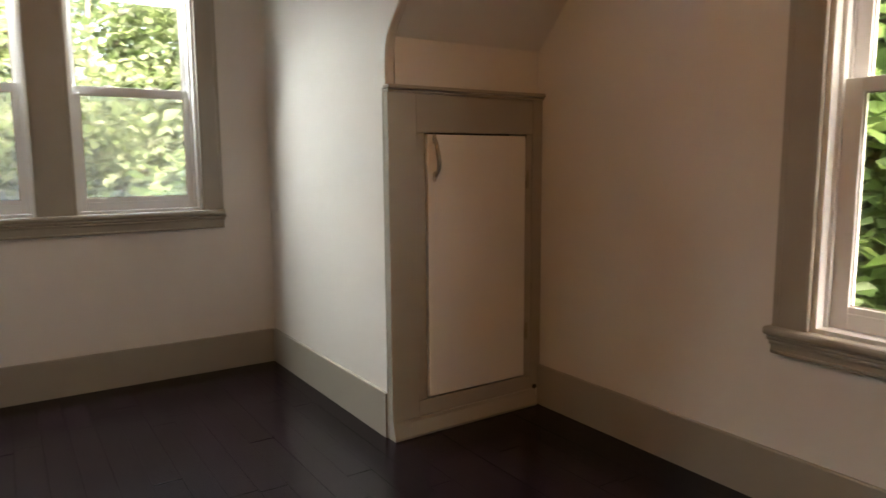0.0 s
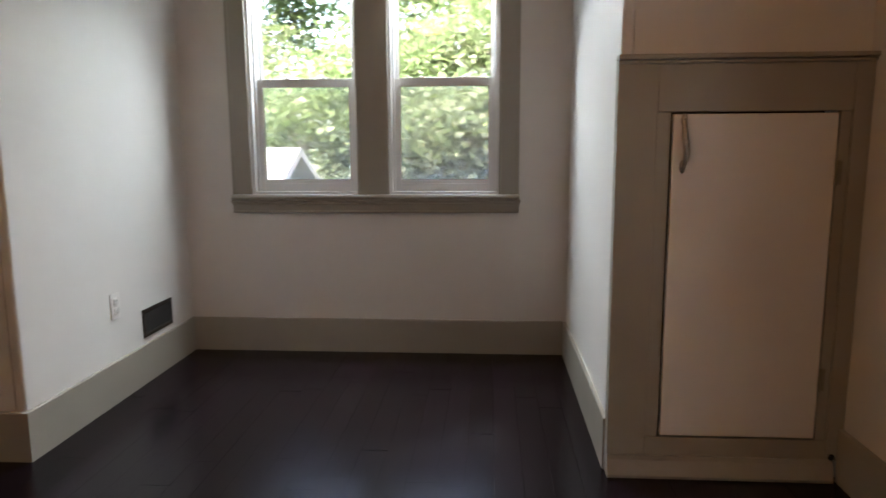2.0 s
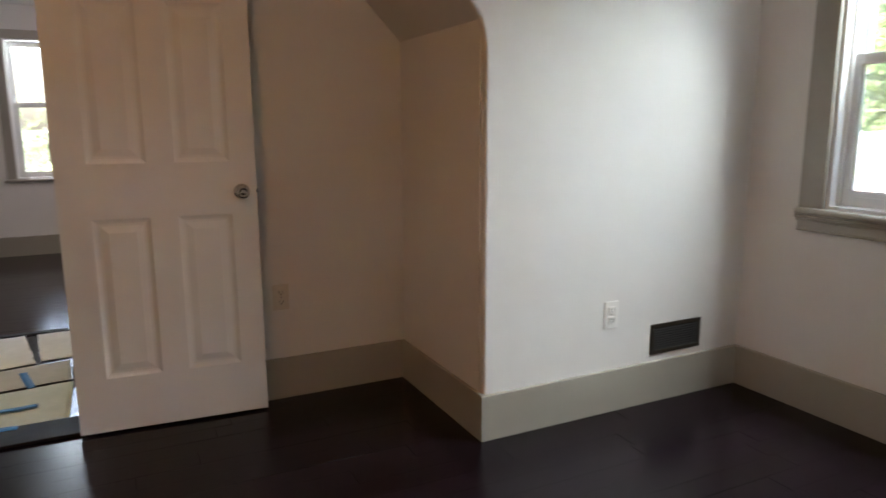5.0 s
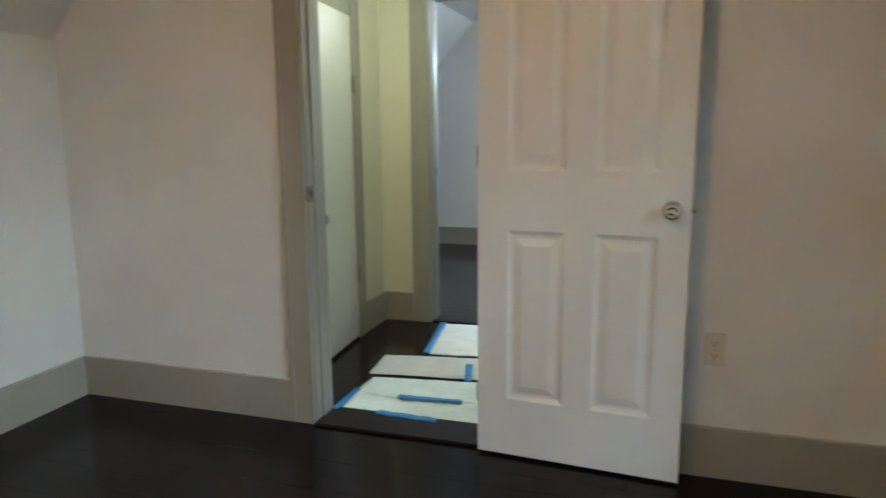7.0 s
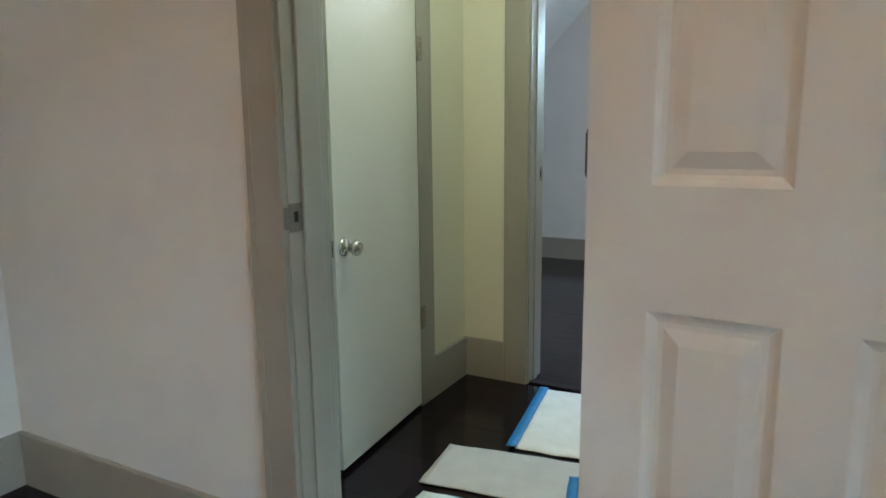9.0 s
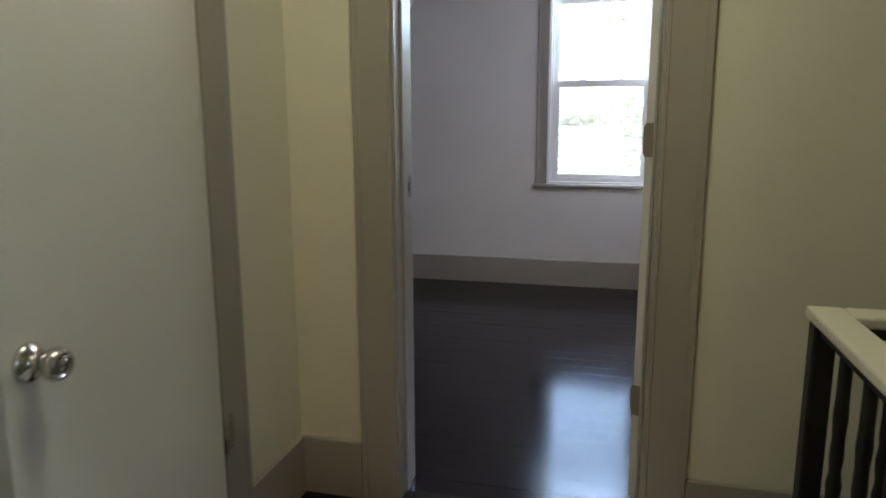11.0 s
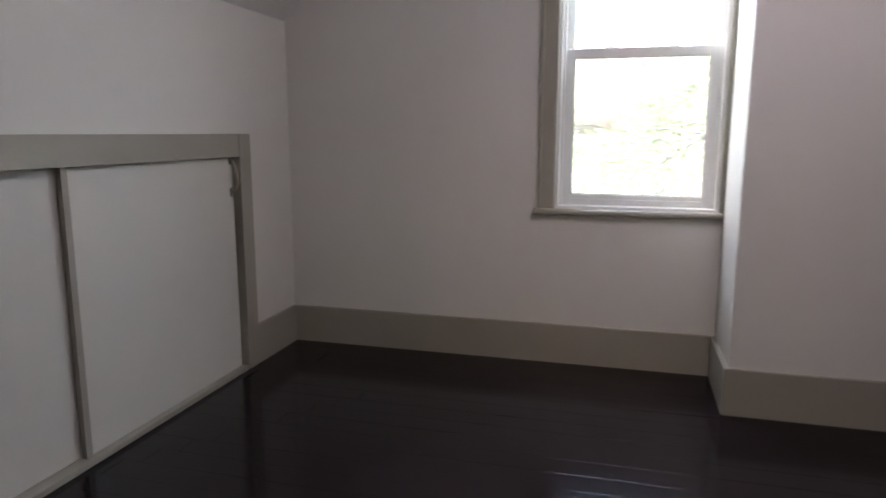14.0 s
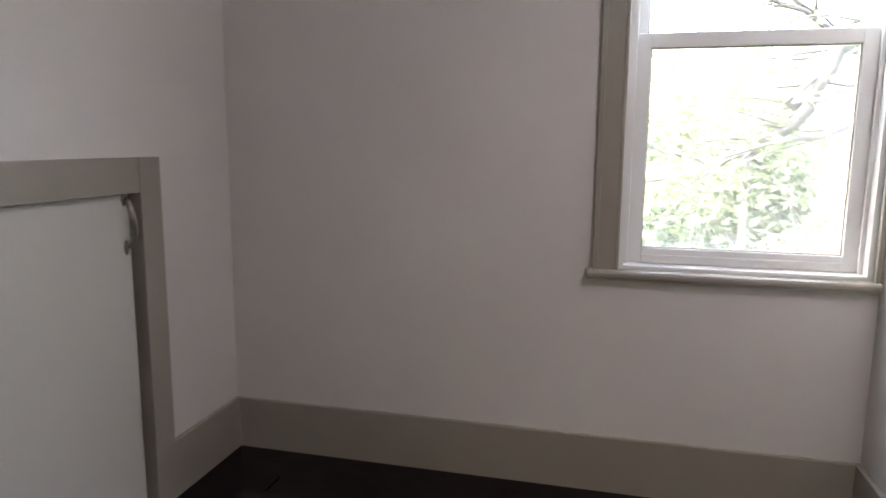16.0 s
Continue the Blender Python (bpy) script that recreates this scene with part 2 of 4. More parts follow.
def part(name, bm, mat, parent, label="", m=None):
    ob = new(name, mesh_of(name, bm, mat))
    ob.parent = parent
    if m is not None:
        ob.matrix_local = m
    return tagged(ob, label)


def thing(name, label, category, m=None, group="", kind=""):
    ob = new(name)
    ob.empty_display_size = 0.1
    if m is not None:
        ob.matrix_world = m
    return tagged(ob, label, category, group, kind)


def solid(name, bm, mat, label, category, kind="structure", group=""):
    return tagged(new(name, mesh_of(name, bm, mat)), label, category, group, kind)


# ---- plan (metres) ----
BB = 0.018          # thickness of the baseboards
WX = -0.018         # west wall of the bedroom
EX = 3.662          # east wall
NY = 0.018          # north kneewall
NYB = 0.058         # the same beside the low closet
SY = -3.385         # south kneewall, both rooms
DW, DE, DN = 0.777, 2.885, 1.420   # dormer: west cheek, east cheek, window wall
KZ = 1.61           # where the roof slope begins
TOP = 2.36          # flat ceiling
PITCH = 1.05
HX = -0.158         # hall face of the bedroom wall
DA0, DA1 = -2.164, -1.388   # bedroom doorway
HS = -2.500         # hall south wall
BH, BI = -1.640, -1.795   # hall and room faces of the far room's wall
BX = -4.680         # far room's west wall
NB = 0.10           # far room's north wall
SLOPE_IN = (TOP - KZ) / PITCH


# ---- large structure ----
def gable(name, x0, x1, y0, y1, openings, mat, label, peak=True):
    """A wall across the house, cut off by both roof slopes, with openings (y0, y1, z0, z1)."""
    bm = bmesh.new()
    ys = sorted({y0, y1, *(v for o in openings for v in o[:2])})
    for a, b in zip(ys, ys[1:]):
        holes = sorted([(o[2], o[3]) for o in openings if o[0] <= a and o[1] >= b])
        z = 0.0
        for h0, h1 in holes:
            if h0 > z:
                box(bm, x0, x1, a, b, z, h0)
            z = h1
        box(bm, x0, x1, a, b, z, TOP + 0.1)
    return solid(name, bm, mat, label, "wall")


gable("wall_west", HX + 0.07, WX, SY - 0.1, 0.3, [(DA0, DA1, 0, 2.05)], WALL, "white painted plaster gable wall with a doorway")
gable("wall_hall_east", HX, HX + 0.07, SY - 0.1, 0.9, [(DA0, DA1, 0, 2.05)], HALL, "cream painted plaster wall beside the doorway")
gable("wall_east", EX, EX + 0.16, SY - 0.1, 0.3, [(-1.98, -1.20, 0.59, 1.96)], WALL, "white painted plaster gable wall with one window")

solid("wall_north_a", boxes((HX, DW - 0.04, NY, NY + 0.1, 0, KZ + 0.15)), WALL, "white painted kneewall under the roof slope", "wall")
solid("wall_north_b", boxes((DE + 0.04, 3.03, NYB, NYB + 0.1, 0, KZ + 0.15), (3.03, 3.58, NYB, NYB + 0.1, 0, 0.14), (3.03, 3.58, NYB, NYB + 0.1, 1.25, KZ + 0.15),
                            (3.58, EX + 0.1, NYB, NYB + 0.1, 0, KZ + 0.15)), WALL, "white painted kneewall round a low closet door", "wall")
solid("wall_south", boxes((HX, EX + 0.1, SY - 0.1, SY, 0, KZ + 0.2)), WALL, "white painted kneewall under the roof slope", "wall")


def cheek(name, x0, x1, label, NY=NY):
    """Dormer side wall: runs out along the roof slope to the flat ceiling."""
    # the plaster turns softly from the upright edge into the slope
    bend = [(NY - 0.0, KZ - 0.10), (NY - 0.006, KZ - 0.05), (NY - 0.020, KZ - 0.005), (NY - 0.045, KZ + 0.03), (NY - 0.085, KZ + 0.073)]
    pts = [(NY, 0.0), (DN + 0.1, 0.0), (DN + 0.1, TOP + 0.05), (NY - SLOPE_IN, TOP + 0.05), (NY - SLOPE_IN, TOP - 0.004)] + bend[::-1]
    bm = slab(bmesh.new(), pts, "x", x0, x1)
    rim = [e for e in bm.edges if all(v.co.y < NY + 0.001 and v.co.z < TOP for v in e.verts) and abs(e.verts[0].co.x - e.verts[1].co.x) < 0.001]
    bmesh.ops.bevel(bm, geom=rim, offset=0.012, segments=3, profile=0.5, affect="EDGES")
    return solid(name, bm, WALL, label, "wall")


cheek("wall_dormer_west", DW - 0.04, DW, "white dormer side wall washed by window light")
cheek("wall_dormer_east", DE, DE + 0.04, "white dormer side wall washed by window light", NYB)
solid("wall_dormer_north", boxes((DW - 0.09, 1.155, DN, DN + 0.16, 0, TOP + 0.05), (2.52, DE + 0.09, DN, DN + 0.16, 0, TOP + 0.05),
                                 (1.155, 2.52, DN, DN + 0.16, 0, 0.885), (1.155, 2.52, DN, DN + 0.16, 2.06, TOP + 0.05),
                                 (1.745, 1.915, DN, DN + 0.16, 0.885, 2.06)), WALL, "white dormer wall round a twin window", "wall")


def roof_piece(bm, x0, x1, wall_y, way, k=KZ, n=0.0):
    """A sloping ceiling slab from the kneewall at wall_y; way is -1 towards the south, 1 towards the north."""
    run = (TOP - k) / PITCH
    a, b = (wall_y - way * 0.2, k - 0.2 * PITCH), (wall_y + way * run, TOP)
    pts = [a, b, (b[0], b[1] + 0.14), (a[0], a[1] + 0.14)]
    return slab(bm, pts, "x", x0, x1)


bm = bmesh.new()
roof_piece(bm, HX, DW - 0.04, NY, -1)
roof_piece(bm, DE + 0.04, EX + 0.16, NYB, -1)
roof_piece(bm, HX, EX + 0.16, SY, 1, KZ + 0.04)
box(bm, HX, EX + 0.16, SY + 0.2, NY - SLOPE_IN, TOP, TOP + 0.1)
box(bm, DW - 0.09, DE + 0.09, NY - SLOPE_IN - 0.05, DN + 0.16, TOP + 0.001, TOP + 0.1)
solid("ceiling", bm, CEIL, "painted attic ceiling with two slopes", "ceiling")

# hall
DC0, DC1, DCT = -1.185, -0.545, 1.885
solid("wall_hall_south", boxes((BH, DC0, HS - 0.1, HS, 0, TOP + 0.1), (DC1, HX, HS - 0.1, HS, 0, TOP + 0.1), (DC0, DC1, HS - 0.1, HS, DCT, TOP + 0.1)),
      HALL, "cream painted hall wall with a closet doorway", "wall")
solid("closet_lining", boxes((DC0 - 0.1, DC1 + 0.1, HS - 0.65, HS - 0.6, -0.1, TOP), (DC0 - 0.1, DC0 - 0.05, HS - 0.6, HS - 0.1, 0, TOP),
                             (DC1 + 0.05, DC1 + 0.1, HS - 0.6, HS - 0.1, 0, TOP), (DC0 - 0.1, DC1 + 0.1, HS - 0.6, HS - 0.1, TOP - 0.05, TOP),
                             (DC0 - 0.1, DC1 + 0.1, HS - 0.6, HS - 0.1, -0.1, 0.0)), HALL, "plain closet walls behind the door", "wall")
DB0, DB1 = -2.185, -1.435
gable("wall_b_hall", BH - 0.075, BH, SY - 0.1, 1.0, [(DB0, DB1, 0, 2.05)], HALL, "cream painted wall with a doorway")
gable("wall_b_east", BI, BH - 0.075, SY - 0.1, 1.0, [(DB0, DB1, 0, 2.05)], WALL, "white painted wall with a doorway")
solid("wall_hall_north", boxes((BH, HX, 0.9, 1.0, -2.6, TOP + 0.1)), HALL, "plain cream wall beyond the stairwell", "wall")
solid("ceiling_hall", boxes((BH, HX, HS - 0.1, 1.0, TOP, TOP + 0.1)), CEIL, "flat painted hall ceiling", "ceiling")
solid("stairwell_wall", boxes((-1.02, -1.0, -1.19, 0.9, -2.6, -0.03), (-1.02, HX, -1.21, -1.19, -2.6, -0.03), (HX, HX + 0.05, -1.19, 0.9, -2.6, 0.0),
                              (-1.02, HX, -1.21, 0.9, -2.65, -2.6)), HALL, "plain walls of the stairwell below the guard rail", "wall")

# far room
gable("wall_b_west", BX - 0.16, BX, SY - 0.1, 1.0, [(-2.035, -1.305, 0.745, 2.06)], WALL, "white painted gable wall with one window")
SO0, SO1 = -4.192, -2.30
solid("wall_b_south", boxes((BX - 0.1, SO0, SY - 0.1, SY, 0, KZ + 0.2), (SO1, BI, SY - 0.1, SY, 0, KZ + 0.2), (SO0, SO1, SY - 0.1, SY, 0.99, KZ + 0.2)),
      WALL, "white kneewall with a low sliding closet", "wall")
solid("closet_b_lining", boxes((SO0 - 0.1, SO1 + 0.1, SY - 0.7, SY - 0.65, 0, 1.1), (SO0 - 0.15, SO0 - 0.1, SY - 0.65, SY - 0.1, 0, 1.1),
                               (SO1 + 0.1, SO1 + 0.15, SY - 0.65, SY - 0.1, 0, 1.1), (SO0 - 0.1, SO1 + 0.1, SY - 0.65, SY - 0.1, 1.05, 1.1),
                               (SO0 - 0.1, SO1 + 0.1, SY - 0.65, SY - 0.1, -0.05, 0.0)), WALL, "plain closet walls behind the sliding doors", "wall")
solid("wall_b_north", boxes((BX - 0.16, BI, 0.35, 0.45, 0, TOP + 0.1)), WALL, "plain white wall", "wall")
solid("wall_chimney_breast", boxes((BX - 0.02, -4.238, -1.292, -0.678, 0, TOP + 0.05)), WALL, "white painted chimney breast beside the window", "wall")
bm = bmesh.new()
roof_piece(bm, BX - 0.16, BI + 0.02, SY, 1, 1.635)
box(bm, BX - 0.16, BI + 0.02, SY + 0.2, 1.0, TOP, TOP + 0.1)
solid("ceiling_b", bm, CEIL, "painted ceiling with one attic slope", "ceiling")


# ---- baseboards and casings ----
def baseboard(x0, x1, y0, y1, h=0.19):
    """A flat board with an eased top edge; the thin side gives its direction."""
    bm = bmesh.new()
    box(bm, x0, x1, y0, y1, 0.0, h)
    top = [e for e in bm.edges if all(v.co.z > h - 0.001 for v in e.verts)]
    bmesh.ops.bevel(bm, geom=top, offset=0.005, segments=2, profile=0.5, affect="EDGES")
    return solid("baseboard", bm, TRIM, "greige painted wide flat baseboard", "baseboard")


for row in ((WX, 0.0, SY, DA0 - 0.094), (WX, 0.0, DA1 + 0.094, NY), (0.0, DW + BB, 0.0, NY), (DW, DW + BB, NY, DN), (DW + BB, DE - BB, DN - BB, DN),
            (DE - BB, DE, 0.075, DN - BB), (EX - BB, EX, SY, 0.026), (0.0, EX - BB, SY, SY + BB)):
    baseboard(*row)
for row in ((BH + BB, -1.305, HS, HS + BB), (-0.43, HX - BB, HS, HS + BB), (BH, BH + BB, HS, -2.290), (BH, BH + BB, -1.330, 0.9), (HX - BB, HX, HS, DA0 - 0.094), (HX - BB, HX, DA1 + 0.094, 0.9)):
    baseboard(*row)
for row in ((BX, BX + BB, SY, -1.292 - BB), (BX, -4.22, -1.292 - BB, -1.292), (-4.238, -4.22, -1.292, -0.678), (BX, -4.22, -0.678, -0.66),
            (BX, BX + BB, -0.66, 0.35), (BX + BB, -4.277, SY, SY + BB), (-2.235, BI, SY, SY + BB), (BI - BB, BI, SY, -2.31), (BI - BB, BI, -1.31, 0.35)):
    baseboard(*row)


def casing_board(bm, axis, face, out, a0, a1, z0, z1, inner):
    """An upright casing board on a wall: flat field, barely raised outer band and inner bead.
    axis: 'x' when the wall is a plane of constant x; out: +1 or -1, the way it faces; inner: +1 when the opening lies towards larger a."""
    def strip(b0, b1, t, bev):
        lo, hi = sorted((face, face + out * t))
        if axis == "x":
            box(bm, lo, hi, b0, b1, z0, z1, bev)
        else:
            box(bm, b0, b1, lo, hi, z0, z1, bev)
    w = a1 - a0
    band, bead = min(0.02, w * 0.2), 0.012
    if inner > 0:
        strip(a0, a0 + band, 0.0195, 0.002), strip(a0 + band, a1 - bead, 0.018, 0), strip(a1 - bead, a1, 0.0205, 0.003)
    else:
        strip(a1 - band, a1, 0.0195, 0.002), strip(a0 + bead, a1 - band, 0.018, 0), strip(a0, a0 + bead, 0.0205, 0.003)


def door_frame(name, axis, faces, lo, hi, top, width, label, stop):
    """Casing on both sides, jambs, head and stops. faces: the low and high wall planes; stop: (a, b) depth of the stop."""
    root = thing(name, label, "door frame", kind="structure")
    for face, out in ((faces[0], -1), (faces[1], 1)):
        for a0, a1, inner in ((lo - width, lo + 0.012, 1), (hi - 0.012, hi + width, -1)):
            bm = bmesh.new()
            casing_board(bm, axis, face, out, a0, a1, 0.0, top + width, inner)
            part("casing", bm, TRIM, root)
        bm = bmesh.new()
        f0, f1 = sorted((face, face + out * 0.02))
        if axis == "x":
            box(bm, f0, f1, lo + 0.012, hi - 0.012, top - 0.012, top + width, 0.002)
        else:
            box(bm, lo + 0.012, hi - 0.012, f0, f1, top - 0.012, top + width, 0.002)
        part("head_casing", bm, TRIM, root)
    f0, f1 = faces[0] - 0.004, faces[1] + 0.004
    for a0, a1 in ((lo, lo + 0.018), (hi - 0.018, hi)):
        part("jamb", boxes((f0, f1, a0, a1, 0, top) if axis == "x" else (a0, a1, f0, f1, 0, top), bevel=0.0015), TRIM, root)
    part("head_jamb", boxes((f0, f1, lo + 0.018, hi - 0.018, top - 0.018, top) if axis == "x" else (lo + 0.018, hi - 0.018, f0, f1, top - 0.018, top)), TRIM, root)
    for a0, a1 in ((lo + 0.018, lo + 0.025), (hi - 0.025, hi - 0.018)):
        part("door_stop", boxes((stop[0], stop[1], a0, a1, 0, top - 0.018) if axis == "x" else (a0, a1, stop[0], stop[1], 0, top - 0.018), bevel=0.003), TRIM, root)
    return root


frame_a = door_frame("door_frame_1", "x", (HX, WX), DA0, DA1, 2.05, 0.094, "greige painted door frame of the bedroom doorway", (-0.135, -0.062))
frame_b = door_frame("door_frame_2", "x", (BI, BH), DB0, DB1, 2.05, 0.103, "greige painted door frame at the end of the hall", (-1.735, -1.69))
part("strike_plate", boxes((-0.060, -0.013, DA0 + 0.0182, DA0 + 0.0205, 0.950, 1.018), (-0.014, 0.001, DA0 + 0.0165, DA0 + 0.0195, 0.958, 1.010), bevel=0.001), NICKEL, frame_a, "worn nickel strike plate")
part("strike_hole", boxes((-0.043, -0.029, DA0 + 0.0195, DA0 + 0.0215, 0.973, 0.998)), DARK, frame_a)
part("strike_plate", boxes((-1.780, -1.737, -2.167, -2.1645, 0.945, 1.01), bevel=0.001), NICKEL, frame_b, "worn nickel strike plate")
part("strike_hole", boxes((-1.764, -1.750, -2.1655, -2.1640, 0.962, 0.992)), DARK, frame_b)
solid("threshold", boxes((HX - 0.02, 0.015, DA0 + 0.018, DA1 - 0.018, 0.0, 0.014), bevel=0.004), THRESH, "dark stained wooden threshold in the bedroom doorway", "threshold")

solid("threshold_far", boxes((-1.690, -1.642, DB0 + 0.019, DB1 - 0.019, 0.0, 0.009), bevel=0.003), THRESH, "dark stained wooden threshold strip", "threshold")

# closet door casing in the hall: a broad board beside the hinges and above
root = thing("door_frame_3", "greige painted casing of the hall closet", "door frame", kind="structure")
for a0, a1, inner in ((DC0 - 0.12, DC0 - 0.002, 1), (DC1 - 0.005, DC1 + 0.11, -1)):
    bm = bmesh.new()
    casing_board(bm, "y", HS, 1, a0, a1, 0.0, DCT + 0.11, inner)
    part("casing", bm, TRIM, root)
part("head_casing", boxes((DC0 + 0.005, DC1 - 0.005, HS, HS + 0.02, DCT - 0.005, DCT + 0.11), bevel=0.002), TRIM, root)
for a0, a1 in ((DC0 - 0.016, DC0 - 0.001), (DC1 - 0.004, DC1 + 0.012)):
    part("jamb", boxes((a0, a1, HS - 0.099, HS + 0.004, 0, DCT)), TRIM, root)


# ---- windows ----
def window(name, label, m, width, z0, z1, glass, rail, casing_w, stool, apron, mullion=0.0, near=None, ear=0.02, screen=True):
    """Double-hung windows in a wall. Local x runs along the wall, y into the room (wall face at 0), z up.
    width: one opening; z0, z1: opening; glass: (side stile, bottom rail); rail: height of the meeting rail's middle."""
    root = thing(name, label, "window", m, kind="structure")
    units = 2 if mullion else 1
    total = width * units + mullion
    starts = [0.0] if units == 1 else [0.0, width + mullion]
    for k, x in enumerate(starts):
        # box frame that lines the opening
        part("window_frame", boxes((x, x + 0.022, -0.15, -0.004, z0, z1), (x + width - 0.022, x + width, -0.15, -0.004, z0, z1),
                                   (x + 0.022, x + width - 0.022, -0.15, -0.004, z1 - 0.022, z1), (x + 0.022, x + width - 0.022, -0.15, -0.004, z0, z0 + 0.012)), VINYL, root)
        part("track", boxes((x + 0.022, x + 0.034, -0.060, -0.045, z0 + 0.012, z1 - 0.022), (x + width - 0.034, x + width - 0.022, -0.060, -0.045, z0 + 0.012, z1 - 0.022),
                            (x + 0.022, x + 0.032, -0.108, -0.098, z0 + 0.012, z1 - 0.022), (x + width - 0.032, x + width - 0.022, -0.108, -0.098, z0 + 0.012, z1 - 0.022), bevel=0.001), VINYL, root)
        s, b = glass
        g0, g1 = x + s, x + width - s
        lo = boxes((x + 0.030, g0, -0.098, -0.062, z0 + 0.014, rail + 0.02), (g1, x + width - 0.030, -0.098, -0.062, z0 + 0.014, rail + 0.02),
                   (g0, g1, -0.098, -0.062, z0 + 0.014, z0 + b), (g0, g1, -0.098, -0.062, rail - 0.022, rail + 0.02), bevel=0.002)
        box(lo, g0, g1, -0.062, -0.056, z0 + b - 0.028, z0 + b - 0.020, 0.001)
        low = part("lower_sash", lo, VINYL, root)
        up = part("upper_sash", boxes((x + 0.030, g0 - 0.01, -0.142, -0.106, rail - 0.02, z1 - 0.024), (g1 + 0.01, x + width - 0.030, -0.142, -0.106, rail - 0.02, z1 - 0.024),
                                      (g0 - 0.01, g1 + 0.01, -0.142, -0.106, rail - 0.02, rail + 0.018), (g0 - 0.01, g1 + 0.01, -0.142, -0.106, z1 - 0.07, z1 - 0.024), bevel=0.002), VINYL, root)
        for who, depth, za, zb, e in ((low, -0.082, z0 + b, rail - 0.022, 0.0), (up, -0.126, rail + 0.018, z1 - 0.07, 0.01)):
            pane = part("pane", boxes((g0 - e, g1 + e, depth, depth + 0.004, za, zb)), GLASS, who, "clear window glass")
            pane.visible_shadow = False
            part("gasket", boxes((g0 - e, g0 - e + 0.004, depth + 0.004, depth + 0.010, za, zb), (g1 + e - 0.004, g1 + e, depth + 0.004, depth + 0.010, za, zb),
                                 (g0 - e + 0.004, g1 + e - 0.004, depth + 0.004, depth + 0.010, za, za + 0.004), (g0 - e + 0.004, g1 + e - 0.004, depth + 0.004, depth + 0.010, zb - 0.004, zb)), PEWTER, who)
        if screen:
            part("insect_screen", boxes((x + 0.022, x + width - 0.022, -0.1485, -0.148, z0 + 0.012, rail)), SCREEN_FINE if name == "window_3" else SCREEN, root, "grey insect screen outside the lower sash")
        for f in (0.27, 0.73):
            c = g0 + (g1 - g0) * f
            lk = boxes((c - 0.026, c + 0.026, -0.096, -0.068, rail + 0.0195, rail + 0.024), (c - 0.010, c + 0.016, -0.088, -0.074, rail + 0.024, rail + 0.030), bevel=0.001)
            part("sash_lock", lk, VINYL, low)
    cw = casing_w
    c0 = cw if near is None else near
    sides = [(-c0, 0.008, 1), (total - 0.008, total + cw, -1)]
    for a0, a1, inner in sides:
        bm = bmesh.new()
        casing_board(bm, "y", 0.0, 1, a0, a1, z0, z1 + cw, inner)
        part("casing", bm, TRIM, root)
    part("head_casing", boxes((0.008, total - 0.008, 0, 0.02, z1 - 0.008, z1 + cw), bevel=0.002), TRIM, root)
    if mullion:
        part("mullion_casing", boxes((width - 0.008, width + mullion + 0.008, 0, 0.018, z0, z1 - 0.008), bevel=0.002), TRIM, root)
        for a in (width - 0.008, width + mullion - 0.004):
            part("bead", boxes((a, a + 0.012, 0.018, 0.023, z0, z1 - 0.008), bevel=0.002), TRIM, root)
    e = cw
    part("window_sill", boxes((-c0 - (ear if near is None else 0.0), total + e + ear, -0.06, stool, z0 - 0.028, z0), bevel=0.010), TRIM, root)
    if apron:
        ap = boxes((-cw, total + e, 0, 0.020, z0 - 0.028 - apron, z0 - 0.028), bevel=0.002)
        box(ap, -cw - 0.01, total + e + 0.01, 0, 0.034, z0 - 0.045, z0 - 0.028, 0.006)
        box(ap, -cw - 0.004, total + e + 0.004, 0, 0.027, z0 - 0.058, z0 - 0.045, 0.004)
        box(ap, -cw, total + e, 0, 0.024, z0 - 0.028 - apron, z0 - 0.016 - apron, 0.003)
        part("apron", ap, TRIM, root)
    return root


# local x must run to the viewer's left-to-right seen from outside: rotate so that local y points into the room
window("window_1", "twin double-hung window with white sashes and greige casing", pose(2.52, DN, 0, 0, 0, 180), 0.605, 0.885, 2.06, (0.062, 0.075), 1.487, 0.10, 0.05, 0.072, mullion=0.155, ear=0.002)
window("window_2", "double-hung window with white sashes and greige casing", pose(EX, -1.98, 0, 0, 0, 90), 0.78, 0.60, 1.96, (0.085, 0.085), 1.345, 0.105, 0.045, 0.06, screen=False)
window("window_3", "double-hung window with white sashes beside the chimney breast", pose(BX, -1.305, 0, 0, 0, -90), 0.73, 0.745, 2.06, (0.075, 0.062), 1.448, 0.072, 0.035, 0.0, near=0.012, ear=0.022)


# ---- doors ----
def panel_face(bm, xs, zs, panels, y, way):
    """One face of a moulded door: flat stiles and rails, sunk and raised panels."""
    def quad(a, b, c, d):
        f = bm.faces.new([bm.verts.new(p) for p in (a, b, c, d)])
        return f
    for i in range(len(xs) - 1):
        for k in range(len(zs) - 1):
            x0, x1, z0, z1 = xs[i], xs[i + 1], zs[k], zs[k + 1]
            if (i, k) not in panels:
                quad((x0, y, z0), (x1, y, z0), (x1, y, z1), (x0, y, z1))
                continue
            rings = [(0.0, 0.0), (0.010, 0.006), (0.018, 0.009), (0.028, 0.009), (0.055, 0.002)]
            prev = None
            for inset, depth in rings:
                d = y + way * depth
                now = [(x0 + inset, d, z0 + inset), (x1 - inset, d, z0 + inset), (x1 - inset, d, z1 - inset), (x0 + inset, d, z1 - inset)]
                if prev:
                    for a in range(4):
                        b = (a + 1) % 4
                        quad(prev[a], prev[b], now[b], now[a])
                prev = now
            quad(*prev)


